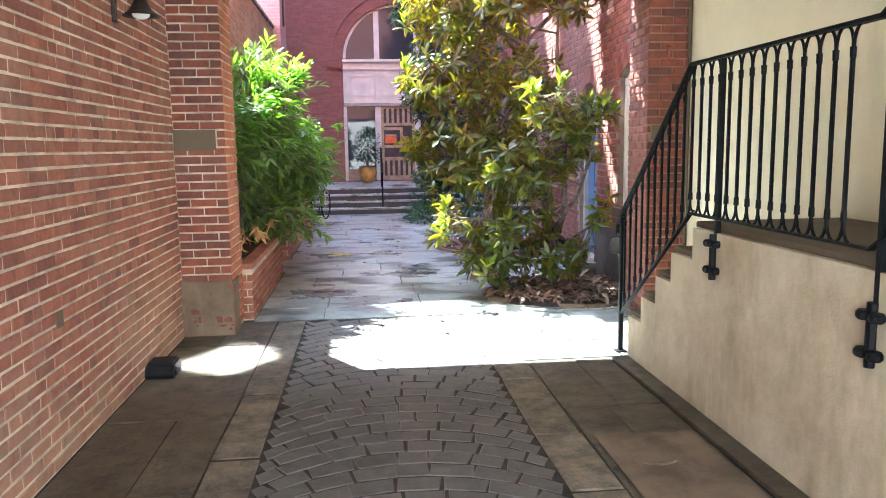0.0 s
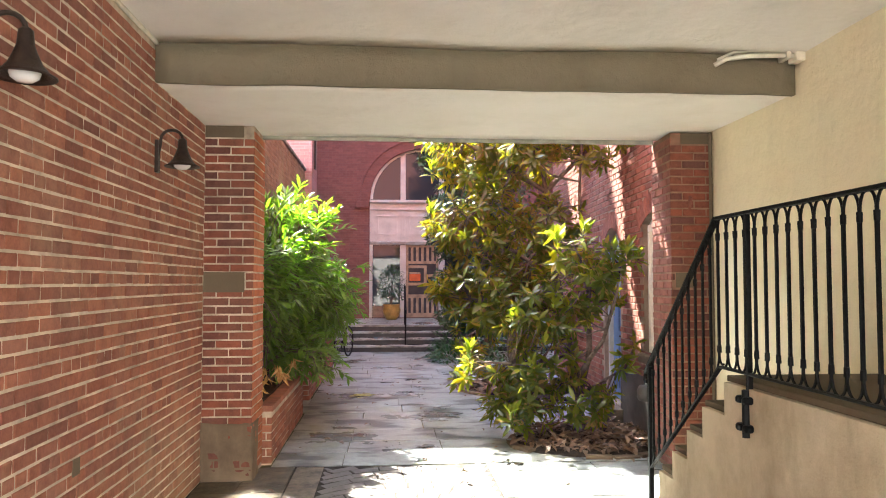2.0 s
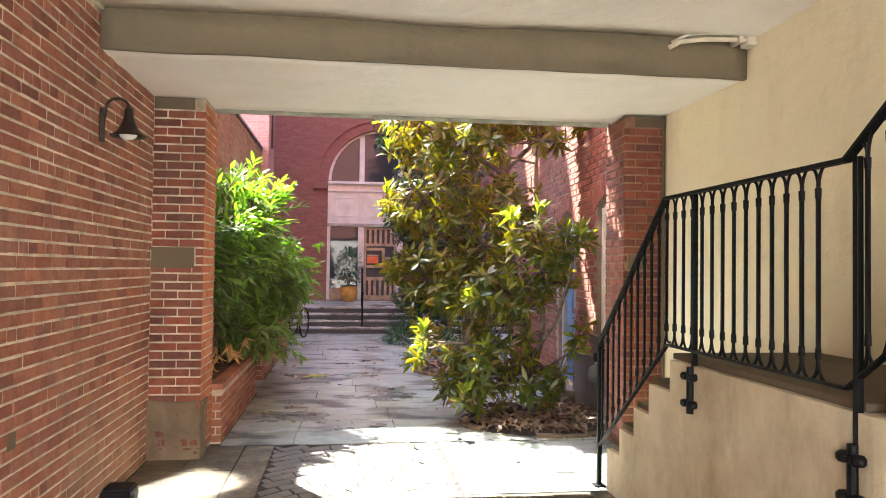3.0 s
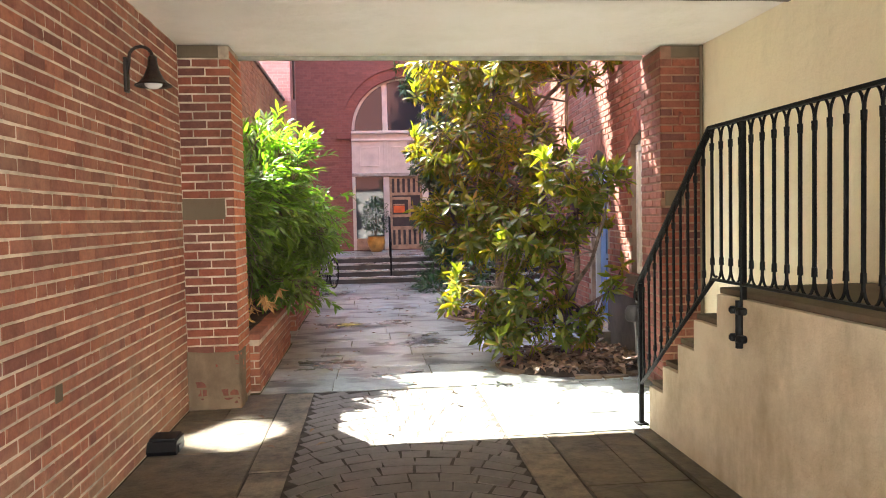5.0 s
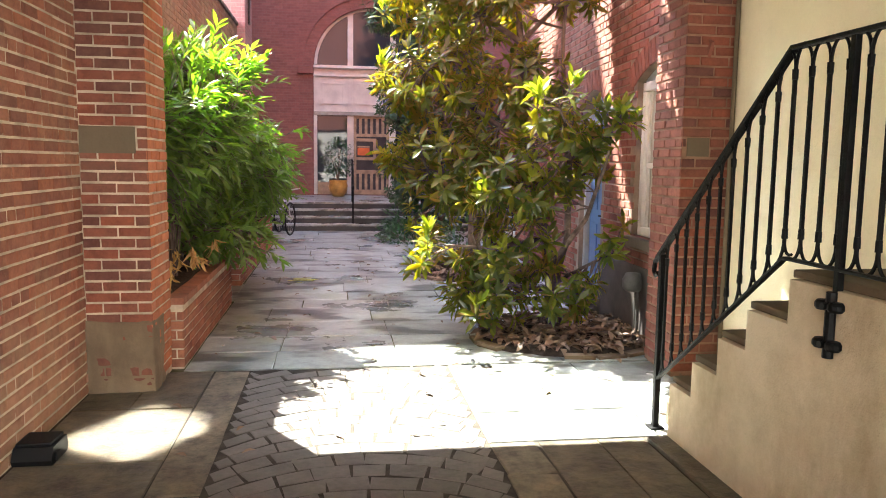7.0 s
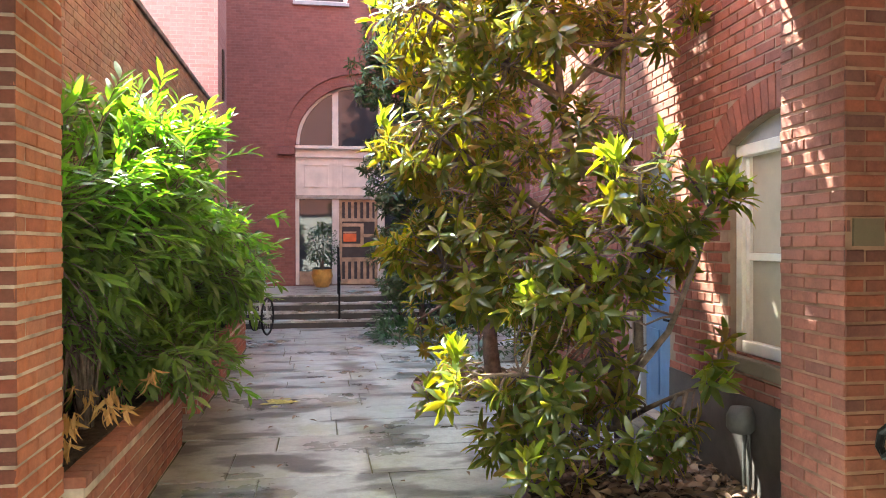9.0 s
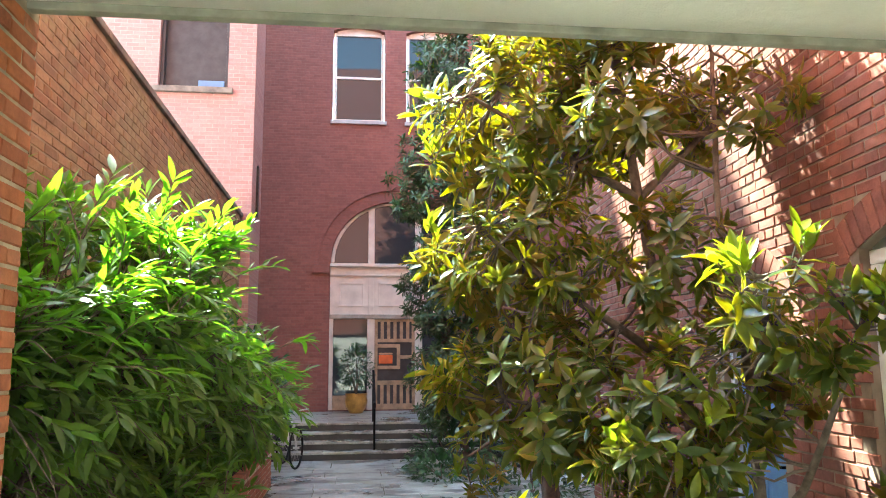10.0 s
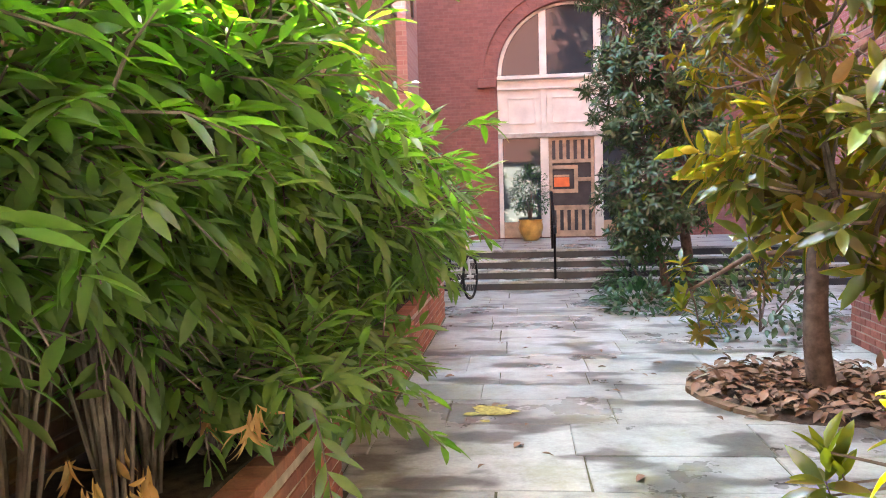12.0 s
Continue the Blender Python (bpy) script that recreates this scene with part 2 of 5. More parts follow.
iron_brown = plain("brown_iron", (0.03, 0.018, 0.013), 0.45, 0.3, 0.3, 25.0, 0.3)
paint_white = plain("white_paint", (0.72, 0.68, 0.60), 0.5, 0, 0.08, 5.0, 0.15)
paint_cream = plain("cream_paint", (0.62, 0.585, 0.50), 0.5, 0, 0.08, 4.0, 0.1)
paint_blue = plain("blue_paint", (0.11, 0.20, 0.36), 0.42, 0, 0.15, 3.0, 0.1)
hydrant_grey = plain("hydrant_grey", (0.12, 0.115, 0.11), 0.6, 0.2, 0.2, 9.0, 0.2)
paint_grey = plain("grey_paint", (0.42, 0.43, 0.42), 0.55, 0, 0.1, 4.0, 0.1)
pipe_white = plain("pipe_white", (0.70, 0.64, 0.52), 0.5, 0, 0.1, 8.0, 0.1)
bulb_glass = plain("bulb_glass", (0.85, 0.83, 0.80), 0.2, 0, 0.03, 8.0, 0.0)
black_plastic = plain("black_plastic", (0.006, 0.006, 0.007), 0.55, 0, 0.2, 9.0, 0.1, 0.2)
clay_yellow = plain("yellow_glaze", (0.48, 0.30, 0.07), 0.3, 0, 0.25, 6.0, 0.1)
tan_wood = plain("tan_wood", (0.36, 0.26, 0.16), 0.55, 0, 0.2, 6.0, 0.15)
dark_panel = plain("dark_panel", (0.03, 0.028, 0.03), 0.5, 0, 0.2, 6.0, 0.1)
orange_paint = plain("orange_paint", (0.62, 0.13, 0.03), 0.5, 0, 0.1, 6.0, 0.1)
tarp_black = plain("black_coating", (0.07, 0.058, 0.052), 0.75, 0, 0.3, 3.0, 0.4)
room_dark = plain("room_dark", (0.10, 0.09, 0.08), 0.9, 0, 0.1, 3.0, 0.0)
soil = plain("soil", (0.06, 0.042, 0.03), 0.95, 0, 0.3, 20.0, 0.8, 0.2)
lead_trim = plain("lead_trim", (0.33, 0.31, 0.25), 0.6, 0.0, 0.2, 6.0, 0.3)
coping_dark = plain("coping", (0.16, 0.13, 0.11), 0.85, 0, 0.3, 4.0, 0.5)


def glass_material(name, tint):
    m, nt, b = material(name)
    b.inputs["Base Color"].default_value = (*tint, 1)
    b.inputs["Roughness"].default_value = 0.02
    b.inputs["Specular IOR Level"].default_value = 0.35
    b.inputs["Coat Weight"].default_value = 0.0
    b.inputs["Coat Roughness"].default_value = 0.02
    bump(nt, b, noise_at(nt, 1.5, 2.0), 0.05, 0.02)
    return m


glass_dark = glass_material("window_glass", (0.035, 0.04, 0.045))
blind_pale = plain("pale_blind", (0.42, 0.365, 0.28), 0.7, 0, 0.08, 3.0, 0.1)


def leaf_material(name, tones, rough, through_amount, coat=0.0, glow=(1.45, 1.7, 0.45), spec=0.4):
    m, nt, b = material(name)
    g = nt.nodes.new("ShaderNodeNewGeometry")
    n = len(tones) - 1
    col = ramp(nt, g.outputs["Random Per Island"], [(i / n * 0.98 + 0.01, c) for i, c in enumerate(tones)])
    col = mixed(nt, 0.4, col, ramp(nt, noise_at(nt, 35.0, 3.0), [(0.3, (0.65, 0.65, 0.6)), (0.7, (1.1, 1.1, 1.0))]), "MULTIPLY")
    link(nt, col, b.inputs["Base Color"])
    b.inputs["Roughness"].default_value = rough
    b.inputs["Specular IOR Level"].default_value = spec
    b.inputs["Coat Weight"].default_value = coat
    b.inputs["Coat Roughness"].default_value = 0.25
    tr = nt.nodes.new("ShaderNodeBsdfTranslucent")
    link(nt, mixed(nt, 1.0, col, glow, "MULTIPLY"), tr.inputs[0])
    mx = nt.nodes.new("ShaderNodeMixShader")
    mx.inputs[0].default_value = through_amount
    link(nt, b.outputs[0], mx.inputs[1])
    link(nt, tr.outputs[0], mx.inputs[2])
    link(nt, mx.outputs[0], nt.nodes["Material Output"].inputs[0])
    return m


leaf_bush = leaf_material("bush_leaf", [(0.115, 0.142, 0.055), (0.135, 0.165, 0.055), (0.10, 0.125, 0.052), (0.155, 0.18, 0.055), (0.125, 0.148, 0.07)], 0.40, 0.5, 0.0, (1.4, 2.6, 0.2), 0.5)
leaf_bush_far = leaf_material("bush_leaf_far", [(0.035, 0.085, 0.045), (0.05, 0.11, 0.05), (0.03, 0.07, 0.035)], 0.4, 0.3, 0.15)
leaf_dry = leaf_material("dry_leaf", [(0.50, 0.28, 0.11), (0.42, 0.22, 0.08), (0.58, 0.36, 0.17)], 0.7, 0.25)
leaf_magnolia = leaf_material("magnolia_leaf", [(0.045, 0.075, 0.022), (0.06, 0.09, 0.025), (0.04, 0.065, 0.028), (0.09, 0.11, 0.022), (0.05, 0.08, 0.03)], 0.24, 0.46, 0.6, (8.6, 6.9, 1.3), 0.5)
leaf_magnolia_new = leaf_material("magnolia_new_leaf", [(0.17, 0.20, 0.02), (0.23, 0.23, 0.02), (0.13, 0.17, 0.02)], 0.35, 0.5, 0.1)
leaf_rust = leaf_material("magnolia_underside", [(0.155, 0.10, 0.038), (0.20, 0.13, 0.045), (0.12, 0.085, 0.034), (0.15, 0.12, 0.042)], 0.55, 0.6, 0.0, (4.4, 4.4, 1.7))
leaf_dark = leaf_material("dark_leaf", [(0.035, 0.075, 0.03), (0.055, 0.10, 0.035), (0.04, 0.08, 0.04), (0.08, 0.10, 0.035)], 0.36, 0.2, 0.15)
leaf_fallen = leaf_material("fallen_leaf", [(0.17, 0.095, 0.06), (0.25, 0.15, 0.095), (0.12, 0.07, 0.05), (0.33, 0.22, 0.15), (0.09, 0.055, 0.04)], 0.6, 0.05)
bark = plain("bark", (0.15, 0.11, 0.085), 0.9, 0, 0.3, 12.0, 0.7, 0.2)

# ---- builders ----


def mesh_from(name, verts, faces, mat, smooth=False):
    me = bpy.data.meshes.new(name)
    me.from_pydata([tuple(v) for v in verts], [], faces)
    me.materials.append(mat)
    if smooth:
        me.shade_smooth()
    return me


def thing(name, at, label, category, group="", kind=""):
    ob = new(name)
    ob.location = at
    ob.empty_display_size = 0.1
    return tagged(ob, label, category, group, kind)


def put(name, me, parent=None, label=""):
    ob = new(name, me)
    if parent:
        ob.parent = parent
        if not parent.parent:
            ob.matrix_parent_inverse = Matrix.Translation(parent.location).inverted()
    return tagged(ob, label)


def part(name, bm, mat, parent=None, label="", smooth=False):
    me = bpy.data.meshes.new(name)
    bm.normal_update()
    bm.to_mesh(me)
    bm.free()
    me.materials.append(mat)
    if smooth:
        me.shade_smooth()
    return put(name, me, parent, label)


def structure(ob, label, category="wall"):
    return tagged(ob, label, category, "", "structure")


def add_box(bm, x0, x1, y0, y1, z0, z1, bev=0.0):
    m = Matrix.LocRotScale(((x0 + x1) / 2, (y0 + y1) / 2, (z0 + z1) / 2), None, (x1 - x0, y1 - y0, z1 - z0))
    vs = bmesh.ops.create_cube(bm, size=1.0, matrix=m)["verts"]
    if bev:
        es = list({e for v in vs for e in v.link_edges})
        bmesh.ops.bevel(bm, geom=es, offset=bev, segments=2, affect="EDGES", profile=0.6)
    return vs


def box(x0, x1, y0, y1, z0, z1, bev=0.0):
    bm = bmesh.new()
    add_box(bm, x0, x1, y0, y1, z0, z1, bev)
    return bm


def add_tube(bm, pts, radii, sides=8):
    """A tube along pts with a radius at each."""
    pts = [Vector(p) for p in pts]
    if isinstance(radii, (int, float)):
        radii = [radii] * len(pts)
    rings = []
    side = None
    for i, p in enumerate(pts):
        d = (pts[min(i + 1, len(pts) - 1)] - pts[max(i - 1, 0)]).normalized()
        if side is None:
            side = d.orthogonal().normalized()
        side = (side - d * side.dot(d)).normalized()
        up = d.cross(side)
        rings.append([bm.verts.new(p + (side * math.cos(a) + up * math.sin(a)) * radii[i]) for a in (2 * math.pi * k / sides for k in range(sides))])
    for a, b in zip(rings, rings[1:]):
        for k in range(sides):
            bm.faces.new((a[k], a[(k + 1) % sides], b[(k + 1) % sides], b[k]))
    bm.faces.new(rings[0][::-1])
    bm.faces.new(rings[-1])


def tube(pts, radii, sides=8):
    bm = bmesh.new()
    add_tube(bm, pts, radii, sides)
    return bm


def lathe(profile, centre, sides=24):
    """A turned shape: profile of (radius, height)."""
    bm = bmesh.new()
    rings = [[bm.verts.new((centre[0] + r * math.cos(2 * math.pi * k / sides), centre[1] + r * math.sin(2 * math.pi * k / sides), centre[2] + z)) for k in range(sides)] for r, z in profile]
    for a, b in zip(rings, rings[1:]):
        for k in range(sides):
            bm.faces.new((a[k], a[(k + 1) % sides], b[(k + 1) % sides], b[k]))
    return bm


def prism(outline, axis, lo, hi):
    """A plane outline of (a, b) pushed along an axis: 0 gives (t, a, b), 1 gives (a, t, b), 2 gives (a, b, t)."""
    bm = bmesh.new()

    def at(p, t):
        return ((t, p[0], p[1]), (p[0], t, p[1]), (p[0], p[1], t))[axis]
    a = [bm.verts.new(at(p, lo)) for p in outline]
    b = [bm.verts.new(at(p, hi)) for p in outline]
    bm.faces.new(a)
    bm.faces.new(b[::-1])
    for i in range(len(a)):
        j = (i + 1) % len(a)
        bm.faces.new((a[j], a[i], b[i], b[j]))
    bmesh.ops.recalc_face_normals(bm, faces=bm.faces)
    return bm

# ---- plan (metres): the passage runs along y, the court lies beyond y = 6.4 ----
WEST, EAST, COURT_EAST = -1.64, 2.565, 2.50
PIER_S, PIER_N = 5.88, 6.40
CEIL, SOFFIT = 3.095, 2.84
GARDEN_X, GARDEN_TOP = -1.94, 3.98
BACK_Y, LANDING = 21.34, 0.56
ARCH_X, ARCH_R, ARCH_SPRING = 0.86, 1.53, 3.92
rng = random.Random(7)

# ---- setting ----
# ground out of view is kept pale to bounce light into the passage
ground = structure(part("ground", box(-60, 60, -60, 80, -0.5, -0.06), street_mat), "pale paved ground around the houses", "ground")
wall_west = structure(part("wall_west", box(WEST - 0.35, WEST - 0.004, -2.5, PIER_N, -0.05, CEIL), mortar), "red brick wall of the covered passage")
wall_east = structure(part("wall_east", box(EAST, EAST + 0.35, -2.5, PIER_N, -0.05, CEIL), stucco_cream), "cream stuccoed wall beside the stairs")
pier_west = structure(part("pier_west", box(WEST - 0.01, -1.250, PIER_S + 0.005, PIER_N, -0.03, SOFFIT), mortar_grimy), "red brick pier at the mouth of the passage", "pier")
pier_east = structure(part("pier_east", prism([(2.210, PIER_S + 0.005), (2.238, PIER_N), (EAST + 0.03, PIER_N), (EAST + 0.03, PIER_S + 0.005)], 2, -0.05, SOFFIT), mortar_red), "dark red brick pier beside the stairs, south face coloured darker for shade", "pier")


def rough_block(x0, x1, y0, y1, z0, z1, amount, seed, cuts=6):
    bm = box(x0, x1, y0, y1, z0, z1)
    bmesh.ops.subdivide_edges(bm, edges=bm.edges[:], cuts=cuts, use_grid_fill=True)
    for v in bm.verts:
        d = noise.noise_vector(v.co * 7 + Vector((seed, 0, 0))) + 0.4 * noise.noise_vector(v.co * 23)
        v.co += d * amount
    return bm


part("pier_foot", rough_block(WEST - 0.01, -1.236, PIER_S - 0.009, PIER_S + 0.26, -0.03, 0.45, 0.016, 3, 24), stone_brown, pier_west, "crumbling brown cement skirt on the pier's foot", True)
part("stone_block", rough_block(WEST + 0.004, -1.315, PIER_S - 0.006, PIER_S + 0.05, 1.494, 1.656, 0.002, 5, 3), stone_grey, pier_west, "grey stone block")
part("stone_block", rough_block(WEST + 0.004, -1.33, PIER_S - 0.006, PIER_S + 0.05, 2.745, SOFFIT, 0.002, 6, 3), stone_grey, pier_west, "grey stone block")
part("stone_block", rough_block(2.245, 2.40, PIER_S - 0.006, PIER_S + 0.05, 1.53, 1.655, 0.002, 7, 3), stone_grey, pier_east, "grey stone block")
part("stone_block", rough_block(2.30, EAST - 0.01, PIER_S - 0.006, PIER_S + 0.05, 2.745, SOFFIT, 0.002, 8, 3), stone_grey, pier_east, "grey stone block")


def wavy_slab(x0, x1, y0, y1, z0, z1, nx, ny, amount, seed):
    """A slab whose underside and edges waver like hand-laid plaster."""
    bm = box(x0, x1, y0, y1, z0, z1)
    bmesh.ops.subdivide_edges(bm, edges=[e for e in bm.edges if abs((e.verts[0].co - e.verts[1].co).x) > 0.1], cuts=nx, use_grid_fill=True)
    bmesh.ops.subdivide_edges(bm, edges=[e for e in bm.edges if abs((e.verts[0].co - e.verts[1].co).y) > 0.1], cuts=ny, use_grid_fill=True)
    for v in bm.verts:
        if v.co.z < (z0 + z1) / 2:
            v.co.z += amount * noise.noise(Vector((v.co.x * 0.9, v.co.y * 0.9, seed)))
    return bm


ceiling = structure(part("ceiling", wavy_slab(WEST - 0.3, EAST + 0.3, -2.5, 4.60, CEIL, CEIL + 0.2, 30, 30, 0.018, 1.0), plaster_white, None, "", True), "cream painted plaster ceiling of the passage", "ceiling")
ceiling_low = structure(part("ceiling_low", wavy_slab(WEST - 0.3, EAST + 0.3, 4.60, 6.30, SOFFIT + 0.008, SOFFIT + 0.4, 30, 8, 0.008, 4.0), plaster_white, None, "", True), "lower white painted soffit at the passage mouth", "ceiling")
bm = box(WEST, EAST, 4.555, 4.60, SOFFIT - 0.004, CEIL + 0.05)
bmesh.ops.subdivide_edges(bm, edges=[e for e in bm.edges if abs((e.verts[0].co - e.verts[1].co).x) > 0.1], cuts=40, use_grid_fill=True)
for v in bm.verts:
    v.co.y += 0.012 * noise.noise(Vector((v.co.x * 1.3, 0, v.co.z)))
    if v.co.z < 3:
        v.co.z += 0.010 * noise.noise(Vector((v.co.x * 2, 3, 0)))
beam = structure(part("beam", bm, beam_shaded, None, "", True), "grey-brown painted beam across the ceiling, colour darkened for shade", "beam")
lintel_trim = structure(part("trim_lintel", box(-1.26, 2.215, 6.30, 6.345, SOFFIT - 0.025, SOFFIT + 0.06, 0.006), lead_trim), "weathered grey trim under the lintel edge", "trim")
part("lip", box(-1.26, 2.215, 6.351, 6.385, SOFFIT - 0.005, SOFFIT + 0.06, 0.004), lead_trim, lintel_trim)
structure(part("trim_cove", tube([(WEST + 0.012, -2.4, CEIL - 0.012), (WEST + 0.012, 4.55, CEIL - 0.012)], 0.014, 6), pipe_white), "thin cream strip along the top of the brick wall", "trim")
structure(part("trim_pipe", tube([(EAST - 0.022, PIER_S - 0.03, 0), (EAST - 0.022, PIER_S - 0.03, SOFFIT)], 0.016, 8), stone_grey), "thin grey conduit in the corner of the pier", "trim")
# unseen house blocks, added so sky light enters only at the passage's ends
structure(part("upper_house", box(-9, 9, -2.5, 6.30, CEIL + 0.2, 15.0), upper_brick), "brick house standing over the passage", "house")
structure(part("upper_house_front", box(-9, 9, 6.30, 6.42, SOFFIT + 0.064, 15.0), upper_brick), "brick front of the house over the passage", "house")
structure(part("passage_flank", box(-9, WEST - 0.36, -2.5, PIER_N, -0.05, CEIL + 0.2), upper_brick), "brick house beside the passage", "house")
structure(part("passage_flank", box(EAST + 0.36, 9, -2.5, PIER_N, -0.05, CEIL + 0.2), upper_brick), "brick house beside the passage", "house")
# unseen pale wall, added to throw light back into the passage
structure(part("bounce_wall", box(-14, 14, -12, -11.6, -0.05, 6), plaster_white), "unseen plain plastered wall added behind the passage to bounce light", "wall")

# garden wall on the west of the court
wall_garden = structure(part("wall_garden", box(GARDEN_X - 0.3, GARDEN_X - 0.004, PIER_N, 16.0, -0.05, GARDEN_TOP), mortar_dark), "weathered tan brick garden wall")
for i in range(14):
    y = PIER_N + i * 0.686
    part("coping_stone", box(GARDEN_X - 0.33, GARDEN_X + 0.03, y + 0.004, y + 0.682, GARDEN_TOP, GARDEN_TOP + 0.06, 0.008), coping_dark, wall_garden)


def wall_with_holes(x0, x1, z0, z1, y0, y1, holes, steps=18):
    """A wall along x whose holes are (xa, xb, za, zb, rise): rise is the height of the arch over zb (0: flat)."""
    bm = bmesh.new()
    cuts = sorted({x0, x1, *[h[0] for h in holes], *[h[1] for h in holes]})
    for a, b in zip(cuts, cuts[1:]):
        mid = (a + b) / 2
        inside = sorted([h for h in holes if h[0] < mid < h[1]], key=lambda h: h[2])
        low = z0
        for h in inside:
            if h[2] > low + 1e-4:
                add_box(bm, a, b, y0, y1, low, h[2])
            low = h[3]
            if h[4]:
                top = h[3] + h[4] + 0.02
                half = (h[1] - h[0]) / 2
                cx = (h[0] + h[1]) / 2
                radius = (half * half + h[4] * h[4]) / (2 * h[4])
                for k in range(steps):
                    xa, xb = a + (b - a) * k / steps, a + (b - a) * (k + 1) / steps
                    za, zb = (h[3] + h[4] - radius + math.sqrt(max(0, radius * radius - (x - cx) ** 2)) for x in (xa, xb))
                    vs = [bm.verts.new(p) for p in ((xa, y0, za), (xb, y0, zb), (xb, y0, top), (xa, y0, top), (xa, y1, za), (xb, y1, zb), (xb, y1, top), (xa, y1, top))]
                    for f in ((0, 1, 2, 3), (7, 6, 5, 4), (0, 4, 5, 1), (3, 2, 6, 7)):
                        bm.faces.new([vs[i] for i in f])
                low = top
        if z1 > low:
            add_box(bm, a, b, y0, y1, low, z1)
    bmesh.ops.recalc_face_normals(bm, faces=bm.faces)
    return bm


# back house
AX0, AX1 = ARCH_X - ARCH_R, ARCH_X + ARCH_R
UPPER = [(-0.67, 0.60, 7.44, 9.75, 0.12), (1.12, 2.39, 7.44, 9.75, 0.12)]
# height above the view is set so its shadow covers the far court
wall_back = structure(part("wall_back", wall_with_holes(-14, 14, -0.05, 20.5, BACK_Y, BACK_Y + 0.45, [(AX0, AX1, LANDING, ARCH_SPRING, ARCH_R), *UPPER]), back_brick), "red painted brick back of a tall house")


def arc_band(cx, cz, r0, r1, y0, y1, a0, a1, steps):
    """A curved band standing in a wall along x."""
    outline = [(cx + r1 * math.cos(a0 + (a1 - a0) * k / steps), cz + r1 * math.sin(a0 + (a1 - a0) * k / steps)) for k in range(steps + 1)]
    outline += [(cx + r0 * math.cos(a1 + (a0 - a1) * k / steps), cz + r0 * math.sin(a1 + (a0 - a1) * k / steps)) for k in range(steps + 1)]
    return outline


for k in range(33):
    a = math.pi * k / 33
    part("arch_brick", prism(arc_band(ARCH_X, ARCH_SPRING, ARCH_R + 0.012, ARCH_R + 0.27, 0, 0, a + 0.002, a + math.pi / 33 - 0.002, 2), 1, BACK_Y - 0.025, BACK_Y + 0.02), back_brick, wall_back)
part("arch_moulding", prism(arc_band(ARCH_X, ARCH_SPRING, ARCH_R + 0.275, ARCH_R + 0.36, 0, 0, 0, math.pi, 32), 1, BACK_Y - 0.07, BACK_Y + 0.02), back_brick, wall_back)
for x0, x1 in ((AX0 - 0.40, AX0 - 0.004), (AX1 + 0.004, AX1 + 0.40)):
    part("string_course", box(x0, x1, BACK_Y - 0.08, BACK_Y + 0.01, ARCH_SPRING - 0.19, ARCH_SPRING - 0.005, 0.015), back_brick, wall_back)
part("wall_foot", box(-3, AX0 - 0.004, BACK_Y - 0.04, BACK_Y + 0.01, LANDING, LANDING + 0.5, 0.01), back_brick, wall_back)

# shopfront under the arch
front = structure(thing("window_1", (ARCH_X, BACK_Y + 0.2, LANDING), "cream painted arched shopfront with glazed door and panels", "shopfront"), "cream painted arched shopfront with glazed door and panels", "window")
FY = BACK_Y + 0.10
HEAD = 2.74
part("panel_board", box(AX0 + 0.01, AX1 - 0.01, FY, FY + 0.06, HEAD, ARCH_SPRING - 0.03), paint_cream, front)
part("window_sill", box(AX0 + 0.005, AX1 - 0.005, FY - 0.09, FY + 0.10, ARCH_SPRING - 0.03, ARCH_SPRING + 0.05, 0.012), paint_cream, front)
part("moulding", box(AX0 + 0.005, AX1 - 0.005, FY - 0.05, FY - 0.002, ARCH_SPRING - 0.24, ARCH_SPRING - 0.20, 0.008), paint_cream, front)
part("transom", box(AX0 + 0.005, AX1 - 0.005, FY - 0.06, FY + 0.10, HEAD - 0.07, HEAD + 0.03, 0.012), lead_trim, front)
POSTS = (AX0 + 0.05, 0.30, 1.42, AX1 - 0.05)
for i, x in enumerate(POSTS):
    w = 0.045 if i in (0, 3) else 0.085
    part("post", box(x - w, x + w, FY - 0.03, FY + 0.09, LANDING + 0.02, HEAD - 0.07, 0.008), paint_cream, front)
for x in (0.30, 1.42):
    part("pilaster", box(x - 0.06, x + 0.06, FY - 0.03, FY - 0.002, HEAD + 0.03, ARCH_SPRING - 0.24, 0.006), paint_cream, front)
    part("mullion", box(x - 0.075, x + 0.075, FY, FY + 0.09, ARCH_SPRING + 0.05, ARCH_SPRING + math.sqrt(ARCH_R ** 2 - (x - ARCH_X) ** 2) - 0.01, 0.01), paint_cream, front)


def sunk_panel(x0, x1, z0, z1, y, mat, parent):
    """A raised moulding round a field."""
    bm = bmesh.new()
    for a, b, c, d in ((x0, x1, z0, z0 + 0.035), (x0, x1, z1 - 0.035, z1), (x0, x0 + 0.035, z0 + 0.036, z1 - 0.036), (x1 - 0.035, x1, z0 + 0.036, z1 - 0.036)):
        add_box(bm, a, b, y - 0.022, y - 0.001, c, d, 0.005)
    part("panel_moulding", bm, mat, parent)


for x0, x1 in ((AX0 + 0.22, 0.13), (0.47, 1.25), (1.59, AX1 - 0.22)):
    sunk_panel(x0, x1, HEAD + 0.22, ARCH_SPRING - 0.40, FY, paint_cream, front)
part("arch_frame", prism(arc_band(ARCH_X, ARCH_SPRING + 0.05, ARCH_R - 0.10, ARCH_R - 0.02, 0, 0, 0.02, math.pi - 0.02, 30), 1, FY, FY + 0.08), paint_cream, front)
